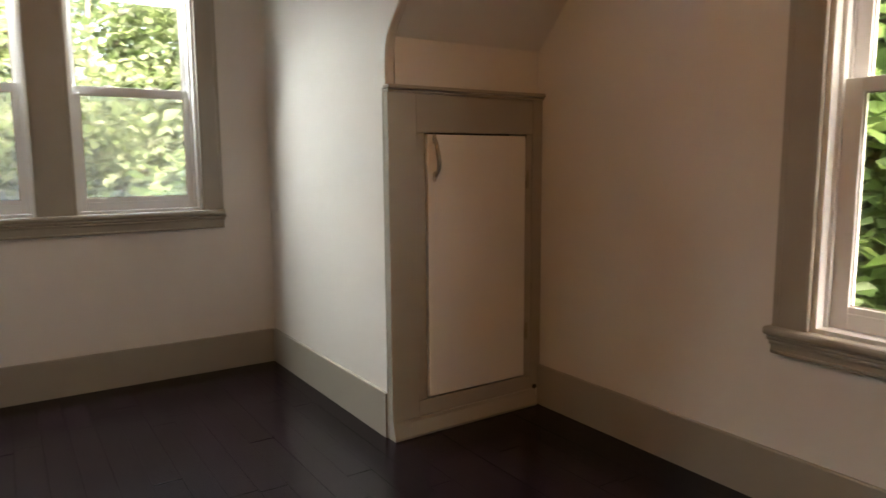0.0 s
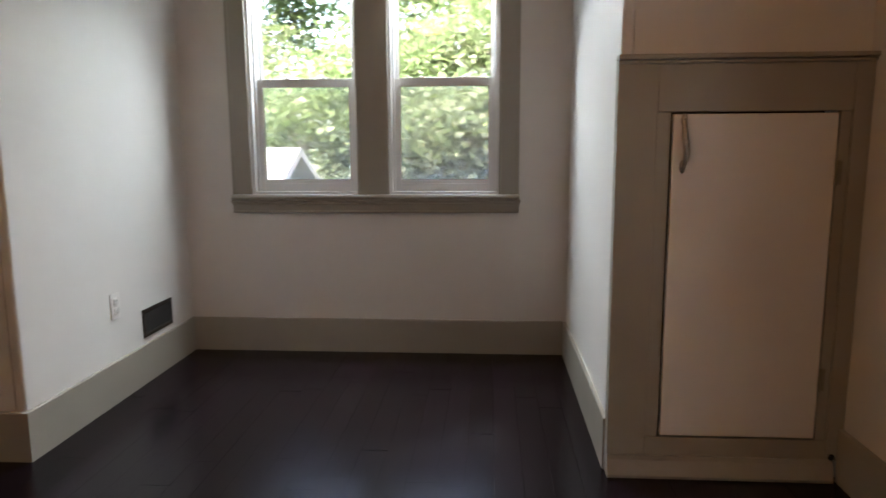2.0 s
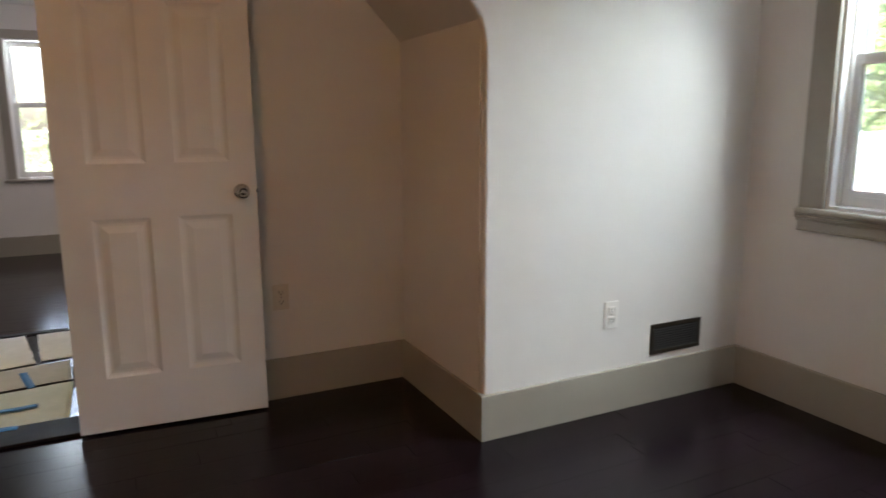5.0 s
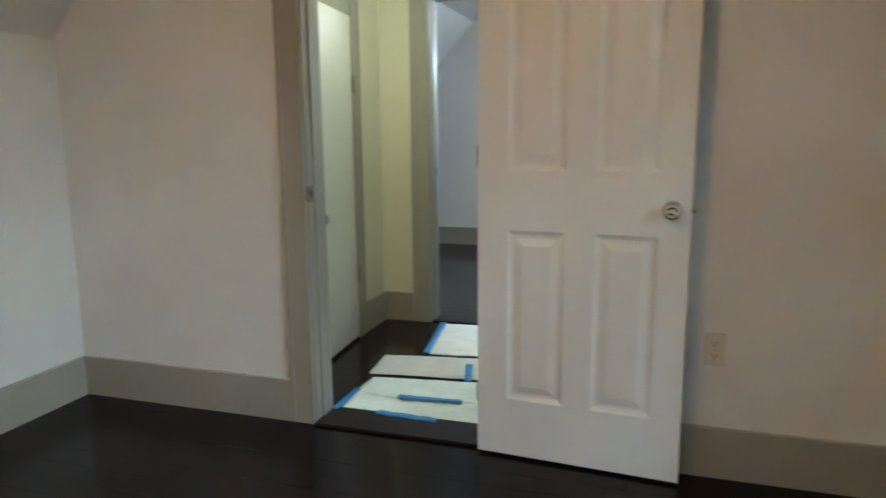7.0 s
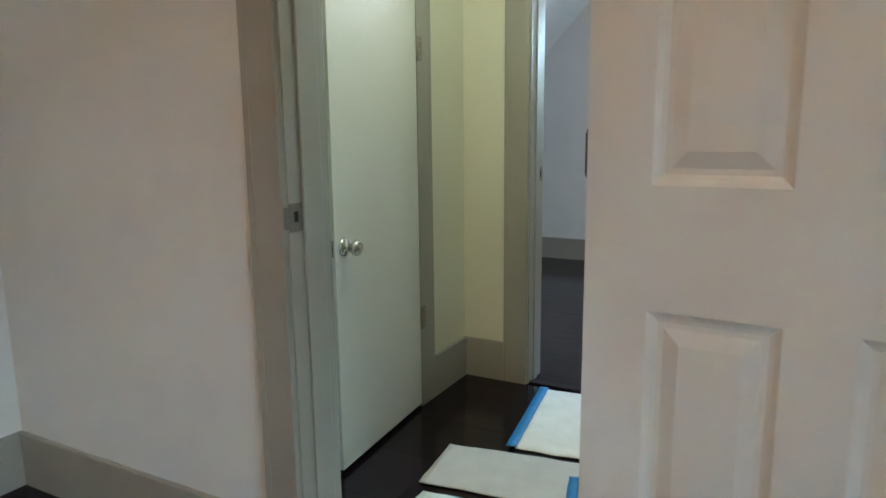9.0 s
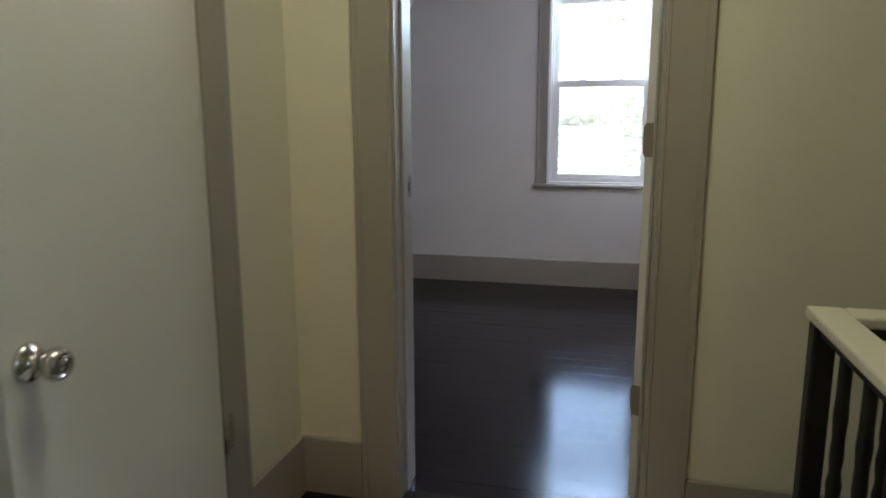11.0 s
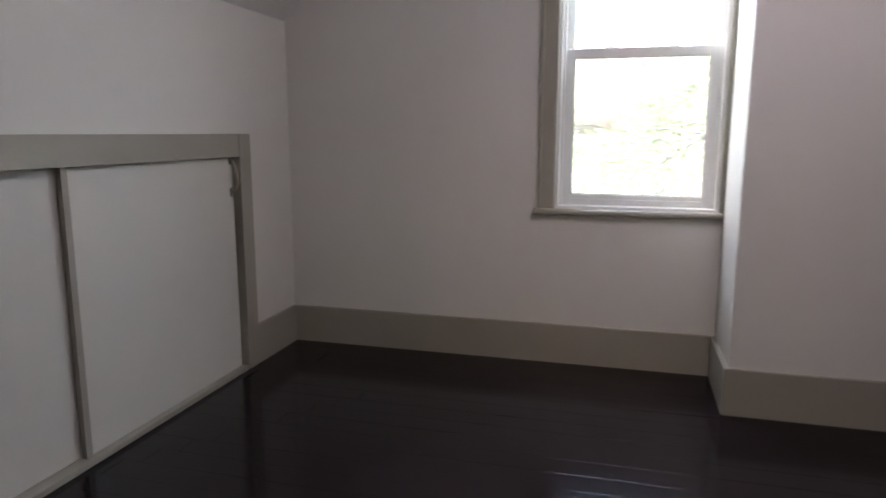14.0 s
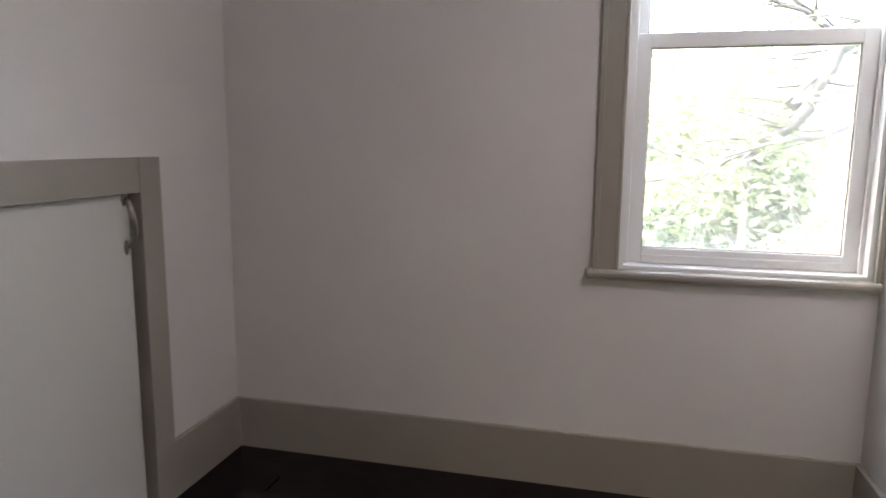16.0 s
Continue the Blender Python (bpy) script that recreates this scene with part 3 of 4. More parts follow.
def knob(parent, m, mat=CHROME, name="door_knob", label="round satin nickel door knob"):
    """Rose, neck and round knob along local z."""
    bm = lathe(bmesh.new(), [(0.0325, 0.0), (0.0325, 0.004), (0.028, 0.009), (0.014, 0.012), (0.011, 0.020), (0.012, 0.028), (0.019, 0.033),
                             (0.026, 0.042), (0.0275, 0.051), (0.025, 0.059), (0.019, 0.064), (0.017, 0.0635), (0.016, 0.061), (0.007, 0.061), (0.0065, 0.064), (0.002, 0.064)], 28)
    return part(name, bm, mat, parent, label, m)


def slab_door(name, label, m, w, z0, z1, mat, panels=False, t=0.035):
    """Local x from the hinges to the latch, front face at y = 0, back at y = t."""
    root = thing(name, label, "door", m, kind="structure")
    if panels:
        xs = [0.0, 0.112, 0.322, 0.424, 0.634, w]
        zs = [z0, 0.235, 0.878, 1.092, 1.705, 1.80, 1.925, z1]
        cells = {(i, k) for i in (1, 3) for k in (1, 3, 5)}
        bm = bmesh.new()
        panel_face(bm, xs, zs, cells, 0.0, 1)
        panel_face(bm, xs, zs, cells, t, -1)
        for a, b in (((0, z0), (w, z0)), ((w, z0), (w, z1)), ((w, z1), (0, z1)), ((0, z1), (0, z0))):
            bm.faces.new([bm.verts.new(p) for p in ((a[0], 0, a[1]), (b[0], 0, b[1]), (b[0], t, b[1]), (a[0], t, a[1]))])
        bmesh.ops.remove_doubles(bm, verts=bm.verts, dist=0.0004)
        bmesh.ops.recalc_face_normals(bm, faces=bm.faces)
    else:
        bm = boxes((0, w, 0, t, z0, z1), bevel=0.002)
    part("leaf", bm, mat, root)
    return root


def hinge(parent, place, rz, h=0.095, mat=PUTTY):
    """A butt hinge: knuckle along z and a leaf plate with screws; local x along the plate."""
    root = part("hinge", tube(bmesh.new(), [(0, 0, -h / 2), (0, 0, h / 2)], 0.006, 10), mat, parent, "painted steel butt hinge", pose(*place, 0, 0, rz))
    pl = slab(bmesh.new(), [(0.002, -h / 2), (0.030, -h / 2), (0.038, -h / 2 + 0.010), (0.038, h / 2 - 0.010), (0.030, h / 2), (0.002, h / 2)], "y", 0.0, 0.0025)
    part("hinge_plate", pl, mat, root)
    for dz in (-0.33, 0.0, 0.33):
        sx = 0.013 if dz == 0 else 0.025
        part("screw", lathe(bmesh.new(), [(0.004, 0), (0.004, 0.001), (0.0015, 0.0016)], 10), PEWTER, root, "", pose(sx, 0.0, dz * h, 90, 0, 0))
    return root


ang = math.degrees(math.atan2(0.744, 0.052))
leaf_a = slab_door("door_1", "white six-panel door, wide open against the wall", pose(0.0459, -1.419, 0.0, 0, 0, ang), 0.735, 0.012, 2.03, DOOR, panels=True)
knob(leaf_a, pose(0.675, 0.0, 0.968, 90, 0, 0))
knob(leaf_a, pose(0.675, 0.035, 0.968, -90, 0, 0))
part("latch_plate", boxes((0.735, 0.7365, 0.006, 0.030, 0.94, 0.996), bevel=0.0005), CHROME, leaf_a)
part("latch_bolt", boxes((0.7365, 0.746, 0.012, 0.024, 0.960, 0.976), bevel=0.002), CHROME, leaf_a)
for z in (0.25, 1.142, 1.85):
    hinge(leaf_a, (-0.005, 0.041, z), -90, 0.086, HINGE_BROWN)

leaf_c = slab_door("door_2", "flat cream painted closet door standing slightly ajar", pose(DC0 + 0.006, HS + 0.022, 0.0, 0, 0, 4.5), 0.632, 0.018, 1.875, CREAM_DOOR)
leaf_c.children[0].location.y = -0.035
knob(leaf_c, pose(0.578, 0.0, 0.80, -90, 0, 0))
part("latch_plate", boxes((0.632, 0.6335, -0.030, -0.006, 0.772, 0.828), bevel=0.0005), CHROME, leaf_c)
part("latch_bolt", boxes((0.6335, 0.642, -0.024, -0.012, 0.792, 0.808), bevel=0.002), CHROME, leaf_c)
for z in (0.40, 1.50):
    h = hinge(leaf_c, (-0.004, 0.004, z), 180)
    h.rotation_euler.z = radians(176)

leaf_b = slab_door("door_3", "flat painted door, wide open into the far room", pose(-1.803, -1.448, 0.0, 0, 0, 145), 0.72, 0.012, 2.03, CREAM_DOOR)
knob(leaf_b, pose(0.66, 0.0, 0.95, 90, 0, 0))
knob(leaf_b, pose(0.66, 0.035, 0.95, -90, 0, 0))
for z in (0.335, 1.118, 1.85):
    hinge(leaf_b, (-0.004, 0.0, z), 92)


# ---- low closet in the bedroom's kneewall ----
low = thing("low_closet_frame", "greige painted frame of a low eaves closet with moulded sill", "closet frame", kind="structure")
part("stile", boxes((DE - 0.012, 3.0, 0.026, NYB, 0.078, 1.40), bevel=0.003), TRIM, low)
part("stile", boxes((3.0, 3.045, 0.032, NYB, 0.145, 1.245), bevel=0.003), TRIM, low)
part("stile", boxes((3.570, 3.605, 0.032, NYB, 0.145, 1.245), bevel=0.003), TRIM, low)
part("stile", boxes((3.605, EX, 0.026, NYB, 0.075, 1.40), bevel=0.003), TRIM, low)
part("corner_strip", boxes((DE - 0.012, DE - 0.0005, NYB, 0.074, 0.0, 1.415), bevel=0.003), TRIM, low)
part("header", boxes((3.0, 3.605, 0.028, NYB, 1.245, 1.40), bevel=0.003), TRIM, low)
part("cap_moulding", boxes((DE - 0.016, EX, 0.004, NYB, 1.408, 1.424), (DE - 0.014, EX, 0.016, NYB, 1.396, 1.408), bevel=0.004), TRIM, low)
part("bottom_rail", boxes((3.0, 3.605, 0.028, NYB, 0.075, 0.145), bevel=0.003), TRIM, low)
sill = slab(bmesh.new(), [(NYB, 0.0), (0.010, 0.0), (0.006, 0.012), (0.010, 0.026), (0.016, 0.045), (0.022, 0.062), (0.024, 0.078), (NYB, 0.078)], "x", DE - 0.010, 3.632)
part("sill_moulding", sill, TRIM, low)
part("bolt_hole", lathe(bmesh.new(), [(0.011, 0), (0.011, 0.004), (0.004, 0.005)], 14), DARK, low, "", pose(3.625, 0.025, 0.088, 90, 0, 0))
# black sheet so the gaps round the low door read as shade
solid("low_closet_lining", boxes((3.0, 3.62, 0.165, 0.185, 0.1, 1.3)), DARK, "near-black panel painting the shade behind the low door", "closet")

low_door = thing("low_closet_door", "off-white flat low door closing the eaves closet", "closet door", kind="structure")
part("leaf", boxes((3.052, 3.563, 0.026, 0.050, 0.153, 1.238), bevel=0.002), DOOR, low_door)


def bow_pull(parent, place, rz=0.0, length=0.15):
    """A wavy bow handle on two leaf-shaped feet, upright along z, standing off along local -y."""
    pts, rad = [], []
    for i in range(17):
        s = i / 16
        z = (s - 0.5) * length
        off = 0.006 + 0.025 * math.sin(math.pi * s) ** 0.6
        pts.append((0.004 * math.sin(2 * math.pi * s), -off, z))
        rad.append(0.0062 + 0.0035 * math.sin(math.pi * s))
    ob = part("handle", tube(bmesh.new(), pts, rad, 10), PEWTER, parent, "aged pewter bow handle", pose(*place, 0, 0, rz))
    for s in (-1, 1):
        foot = lathe(bmesh.new(), [(0.013, 0), (0.012, 0.003), (0.008, 0.006), (0.002, 0.007)], 14)
        bmesh.ops.scale(foot, vec=(0.8, 1.7, 1.0), verts=foot.verts)
        part("foot", foot, PEWTER, ob, "", pose(0, 0.0, s * length / 2, 90, 0, 0))
    return ob


bow_pull(low_door, (3.085, 0.026, 1.145))
for z in (0.36, 1.05):
    part("hinge", tube(bmesh.new(), [(3.567, 0.024, z - 0.04), (3.567, 0.024, z + 0.04)], 0.006, 10), PUTTY, low_door, "painted butt hinge")
    part("hinge_plate", boxes((3.569, 3.585, 0.0285, 0.0315, z - 0.038, z + 0.038)), PUTTY, low_door)

# ---- sliding closet in the far room's kneewall ----
sl = thing("sliding_closet_frame", "greige painted frame of a low sliding closet", "closet frame", kind="structure")
part("stile", boxes((SO0 - 0.085, SO0 + 0.006, SY - 0.09, SY + 0.02, 0.0, 1.085), bevel=0.002), TRIM, sl)
part("stile", boxes((SO1 - 0.008, SO1 + 0.065, SY - 0.09, SY + 0.02, 0.0, 1.085), bevel=0.002), TRIM, sl)
part("header", boxes((SO0 + 0.008, SO1 - 0.008, SY - 0.09, SY + 0.02, 0.985, 1.085), bevel=0.002), TRIM, sl)
part("sill", boxes((SO0 + 0.008, SO1 - 0.008, SY - 0.09, SY + 0.018, 0.0, 0.022), bevel=0.003), TRIM, sl)


def sliding_panel(x0, x1, y, label, pull_x):
    d = thing("sliding_door", label, "closet door", group="sliding closet doors", kind="structure")
    part("panel", boxes((x0, x1, y - 0.018, y, 0.024, 0.982), bevel=0.0015), PANEL, d)
    part("edge_strip", boxes((x1 + 0.0005, x1 + 0.004, y - 0.019, y - 0.0005, 0.024, 0.982)), PANEL, d)
    bow_pull(d, (pull_x, y, 0.900), 180, 0.14)
    return d


sliding_panel(SO0 + 0.026, -3.250, SY - 0.008, "off-white sliding panel with a small handle", SO0 + 0.045)
sliding_panel(-3.34, SO1 - 0.008, SY - 0.030, "off-white sliding panel tucked behind the other", SO1 - 0.05)
part("track_post", boxes((-3.2455, -3.220, SY - 0.024, SY - 0.004, 0.022, 0.985), bevel=0.002), TRIM, sl)


# ---- wall fittings ----
def outlet(m, label, mat):
    """A duplex outlet; local y points out of the wall."""
    o = thing("outlet", label, "outlet", m, group="wall outlets")
    plate = boxes((-0.036, 0.036, 0.0, 0.006, -0.059, 0.059), bevel=0.0025)
    part("plate", plate, mat, o)
    for z in (-0.022, 0.022):
        r = part("receptacle", boxes((-0.017, 0.017, 0.006, 0.009, z - 0.0145, z + 0.0145), bevel=0.003), mat, o)
        part("slot", boxes((-0.009, -0.006, 0.009, 0.0095, z - 0.002, z + 0.007)), DARK, r)
        part("slot", boxes((0.006, 0.009, 0.009, 0.0095, z - 0.002, z + 0.007)), DARK, r)
        part("slot", boxes((-0.003, 0.003, 0.009, 0.0095, z - 0.010, z - 0.005)), DARK, r)
    part("screw", lathe(bmesh.new(), [(0.003, 0), (0.003, 0.001), (0.001, 0.0015)], 10), CHROME, o, "", pose(0, 0.006, 0, -90, 0, 0))
    return o


outlet(pose(DW, 0.640, 0.435, 0, 0, -90), "white duplex outlet on the dormer side wall", PLATE)
outlet(pose(WX, -0.583, 0.474, 0, 0, -90), "almond duplex outlet on the wall beside the door", ALMOND)

vent = thing("wall_vent", "dark brown metal air register above the baseboard", "vent", pose(DW, 1.02, 0.288, 0, 0, -90))
part("backing", boxes((-0.135, 0.135, 0.0, 0.002, -0.055, 0.055)), DARK, vent)
part("frame", boxes((-0.150, 0.150, 0.0, 0.006, 0.052, 0.070), (-0.150, 0.150, 0.0, 0.006, -0.070, -0.052), (-0.150, -0.132, 0.0, 0.006, -0.052, 0.052), (0.132, 0.150, 0.0, 0.006, -0.052, 0.052), bevel=0.0015), BRONZE, vent)
for k in range(9):
    z = -0.044 + k * 0.011
    sl_bm = boxes((-0.131, 0.131, -0.0006, 0.0006, -0.005, 0.005))
    part("slat", sl_bm, DARK, vent, "", pose(0, 0.0045, z, 50, 0, 0))


# ---- ceiling lamps ----
def ceiling_lamp(x, y, bowl, label):
    """A flush fitting: metal pan and a shallow frosted glass bowl with a finial."""
    o = thing("ceiling_lamp", label, "lamp", pose(x, y, TOP), group="ceiling lamps")
    part("pan", lathe(bmesh.new(), [(0.075, 0.0), (0.155, -0.018), (0.160, -0.030), (0.150, -0.032)], 32), CHROME, o)
    part("bowl", lathe(bmesh.new(), [(0.150, -0.033), (0.146, -0.055), (0.128, -0.082), (0.095, -0.102), (0.050, -0.114), (0.012, -0.118)], 32), bowl, o, "lit frosted glass bowl")
    part("finial", lathe(bmesh.new(), [(0.011, -0.118), (0.012, -0.126), (0.005, -0.136), (0.001, -0.140)], 16), CHROME, o)
    return o


ceiling_lamp(1.865, -1.59, BOWL_WARM, "flush ceiling lamp with a lit frosted bowl")
ceiling_lamp(-0.75, -1.80, BOWL_HALL, "flush ceiling lamp with a lit frosted bowl")
# unseen fitting, added to brighten and tint the far room's walls
ceiling_lamp(-3.25, -1.30, BOWL_FAR, "flush ceiling lamp with a lit frosted bowl")

# ---- guard rail at the stairwell ----
GX, GY = -1.035, -1.23
rail = thing("stair_guard", "stair guard rail with cream cap and black balusters", "railing", pose(0, 0, 0))
cap = boxes((GX, HX - BB, GY, GY + 0.058, 0.833, 0.855), (GX, GX + 0.058, GY + 0.058, 0.9, 0.833, 0.855), bevel=0.005)
part("cap", cap, CAP, rail, "cream painted flat rail cap")
part("sub_rail", boxes((GX + 0.016, HX, GY + 0.016, GY + 0.042, 0.812, 0.833), (GX + 0.016, GX + 0.042, GY + 0.042, 0.9, 0.812, 0.833)), BALUSTER, rail)
part("newel", boxes((GX + 0.006, GX + 0.042, GY + 0.006, GY + 0.042, 0.0, 0.833), bevel=0.004), BALUSTER, rail, "black square corner newel")


def baluster(x, y):
    prof = [(0.011, 0.0), (0.011, 0.10), (0.013, 0.13), (0.009, 0.16)]
    prof += [(0.0105 + 0.0020 * math.sin(k * 2.1), 0.18 + 0.022 * k) for k in range(22)]
    prof += [(0.0095, 0.68), (0.0115, 0.71), (0.010, 0.74), (0.010, 0.812)]
    part("baluster", lathe(bmesh.new(), prof, 12), BALUSTER, rail, "", pose(x, y, 0))


for k in range(1, 8):
    baluster(GX + 0.03 + 0.105 * k, GY + 0.029)
for k in range(1, 19):
    baluster(GX + 0.029, GY + 0.03 + 0.105 * k)


# ---- protective sheets on the hall floor ----
def sheet(label, corners, rng, mat, lift=0.004, n=26, fold=0.006):
    """A thin crumpled sheet between four floor corners, given in order round it."""
    a, b, c, d = [Vector((*p, 0)) for p in corners]
    bm = bmesh.new()
    grid = []
    for i in range(n + 1):
        row = []
        for k in range(n + 1):
            u, v = i / n, k / n
            p = (a * (1 - u) + b * u) * (1 - v) + (d * (1 - u) + c * u) * v
            w = noise.noise(Vector((p.x * 9 + rng, p.y * 5, rng))) + 0.5 * noise.noise(Vector((p.x * 26, p.y * 12 + rng, 2 * rng)))
            edge = min(1.0, 10 * min(v, 1 - v, u, 1 - u) + 0.35)
            row.append(bm.verts.new((p.x + 0.008 * noise.noise(Vector((p.y * 12, rng, 0))), p.y + 0.008 * noise.noise(Vector((p.x * 12, rng, 5))), lift + fold * edge * (0.45 + 0.6 * w))))
        grid.append(row)
    for i in range(n):
        for k in range(n):
            bm.faces.new((grid[i][k], grid[i + 1][k], grid[i + 1][k + 1], grid[i][k + 1])).smooth = True
    low = min(v.co.z for v in bm.verts)
    for v in bm.verts:
        v.co.z += lift - low
    ob = solid("protective_sheet", bm, mat, label, "floor paper", kind="", group="sheets on the hall floor")
    s = ob.modifiers.new("thick", "SOLIDIFY")
    s.thickness, s.offset = 0.001, -1.0
    return ob


def tape(a, b, width, seed, z=0.014):
    """A torn strip of blue masking tape along the floor from a to b."""
    a, b = Vector((*a, 0)), Vector((*b, 0))
    d = (b - a).normalized()
    side = Vector((-d.y, d.x, 0)) * width / 2
    bm = bmesh.new()
    n = 22
    prev = None
    for i in range(n + 1):
        p = a + (b - a) * (i / n)
        w = 1 + 0.08 * noise.noise(p * 30 + Vector((seed, 0, 0)))
        h = z + 0.002 * noise.noise(p * 18 + Vector((0, seed, 0)))
        row = [bm.verts.new((p + side * w).to_tuple()[:2] + (h,)), bm.verts.new((p - side * w).to_tuple()[:2] + (h,))]
        if prev:
            bm.faces.new((prev[0], prev[1], row[1], row[0])).smooth = True
        prev = row
    ob = solid("masking_tape", bm, TAPE, "torn blue masking tape holding down floor paper", "tape", kind="", group="tape strips on the hall floor")
    s = ob.modifiers.new("thick", "SOLIDIFY")
    s.thickness, s.offset = 0.0006, 1.0
    return ob


sheet("crumpled white protective sheet taped along one edge", [(-1.600, -2.065), (-1.620, -1.76), (-1.030, -1.66), (-0.995, -1.97)], 1.7, PAPER, fold=0.012)
sheet("flat pale grey paper sheet on the hall floor", [(-0.920, -2.205), (-1.03, -1.50), (-0.700, -1.48), (-0.625, -2.175)], 4.3, GREY_PAPER, fold=0.004)
sheet("thick pale mint quilted pad on the hall floor", [(-0.578, -2.125), (-0.66, -1.47), (-0.352, -1.47), (-0.350, -2.135)], 7.9, MINT, lift=0.006, fold=0.009)
sheet("thick pale mint quilted pad by the threshold", [(-0.366, -2.130), (-0.372, -1.47), (-0.168, -1.47), (-0.155, -2.117)], 11.2, MINT, lift=0.005, fold=0.008)
sheet("white protective sheet beside the stair guard", [(-1.62, -1.70), (-1.62, -1.36), (-1.10, -1.30), (-1.06, -1.64)], 15.2, PAPER)
tape((-1.600, -2.072), (-0.990, -1.985), 0.040, 1.0)
tape((-0.88, -1.705), (-0.630, -1.645), 0.036, 2.0)
tape((-0.350, -1.905), (-0.368, -1.600), 0.040, 3.0, 0.019)
tape((-0.166, -1.932), (-0.154, -1.655), 0.042, 4.0, 0.015)
tape((-0.405, -2.132), (-0.145, -2.130), 0.030, 5.0)
tape((-1.62, -1.40), (-1.52, -1.30), 0.034, 6.0)


# ---- outside ----
solid("ground", boxes((-3000, 3000, -3000, 3000, -5.3, -5.2)), GRASS, "green lawn around the house reaching the horizon", "ground")


def tree(label, base, height, crown, leaves, size, seed, mat, trunk_r=0.16, limbs=13, bough=None):
    """Tapered trunk, forked limbs and a crown of many small leaves with gaps."""
    rng = random.Random(seed)
    t = thing("tree", label, "tree", pose(*base), group="trees round the house")
    bm = bmesh.new()
    tips = []
    pts = [Vector((0, 0, 0))]
    for i in range(1, 9):
        pts.append(Vector((pts[-1].x + rng.uniform(-0.12, 0.12), pts[-1].y + rng.uniform(-0.12, 0.12), height * 0.9 * i / 8)))
    tube(bm, pts, [trunk_r * (1 - 0.85 * i / 8) for i in range(9)], 9)
    for k in range(limbs):
        s = rng.uniform(0.13, 0.95)
        p = pts[int(s * 8)].copy()
        a = k * 2.4 + rng.uniform(-0.4, 0.4)
        d = Vector((math.cos(a), math.sin(a), rng.uniform(0.15, 0.7))).normalized()
        chain, r = [p], [trunk_r * 0.45 * (1.1 - s)]
        reach = crown * rng.uniform(0.7, 1.05)
        for i in range(1, 13):
            d = (d + Vector((rng.uniform(-0.42, 0.42), rng.uniform(-0.42, 0.42), rng.uniform(-0.34, 0.30)))).normalized()
            chain.append(chain[-1] + d * reach / 12)
            r.append(max(0.006, r[0] * (1 - i / 12.5)))
            if i > 2:
                tips.append(chain[-1])
                e = (d + Vector((rng.uniform(-1, 1), rng.uniform(-1, 1), rng.uniform(-0.6, 0.6)))).normalized()
                q = [chain[-1]]
                for j in range(4):
                    e = (e + Vector((rng.uniform(-0.4, 0.4), rng.uniform(-0.4, 0.4), rng.uniform(-0.4, 0.25)))).normalized()
                    q.append(q[-1] + e * reach * rng.uniform(0.06, 0.12))
                tube(bm, q, [r[-1] * 0.5, r[-1] * 0.4, r[-1] * 0.3, 0.005, 0.003], 4)
                tips += q[1:]
        tube(bm, chain, r, 7)
    if bough:
        # one heavy drooping limb from the trunk with thin side branches
        line = [Vector(p) for p in bough]
        fine = []
        for a, b in zip(line, line[1:]):
            fine += [a.lerp(b, k / 4) + Vector((rng.uniform(-0.03, 0.03), rng.uniform(-0.03, 0.03), rng.uniform(-0.03, 0.03))) for k in range(4)]
        fine.append(line[-1])
        tube(bm, fine, [0.11 * (1 - 0.88 * i / (len(fine) - 1)) for i in range(len(fine))], 8)
        for i in range(3, len(fine)):
            for side in (1 - 2 * (i % 2),):
                e = Vector((rng.uniform(-0.5, 0.5), -1.0, 0.25 * side + rng.uniform(-0.35, 0.3))).normalized()
                q = [fine[i]]
                for j in range(9):
                    e = (e + Vector((rng.uniform(-0.3, 0.3), rng.uniform(-0.3, 0.3), rng.uniform(-0.34, 0.26)))).normalized()
                    q.append(q[-1] + e * rng.uniform(0.10, 0.22))
                tube(bm, q, [0.016 * (1 - 0.09 * j) for j in range(10)], 5)
                tips += q[3:] * 2
    part("trunk", bm, BARK, t)
    verts, faces = [], []
    for k in range(leaves):
        c = rng.choice(tips) + Vector((rng.gauss(0, crown * 0.09), rng.gauss(0, crown * 0.09), rng.gauss(0, crown * 0.07)))
        q = Euler((rng.uniform(-0.9, 0.9), rng.uniform(-0.9, 0.9), rng.uniform(0, 6.28)))
        w = size * rng.uniform(0.6, 1.25)
        n = len(verts)
        for x, y, z in ((0, -0.5, 0), (0.42, -0.12, 0.10), (0.25, 0.30, 0.04), (0, 0.62, -0.08), (-0.25, 0.30, 0.04), (-0.42, -0.12, 0.10)):
            v = Vector((x * w, y * w, z * w))
            v.rotate(q)
            verts.append(c + v)
        faces += [(n, n + 1, n + 2, n + 3), (n, n + 3, n + 4, n + 5)]
    me = bpy.data.meshes.new("crown")
    me.from_pydata([tuple(v) for v in verts], [], faces)
    me.materials.append(mat)
    ob = new("crown", me)
    ob.parent = t
    tagged(ob, "uneven crown of small green leaves", kind="stuff")
    return t


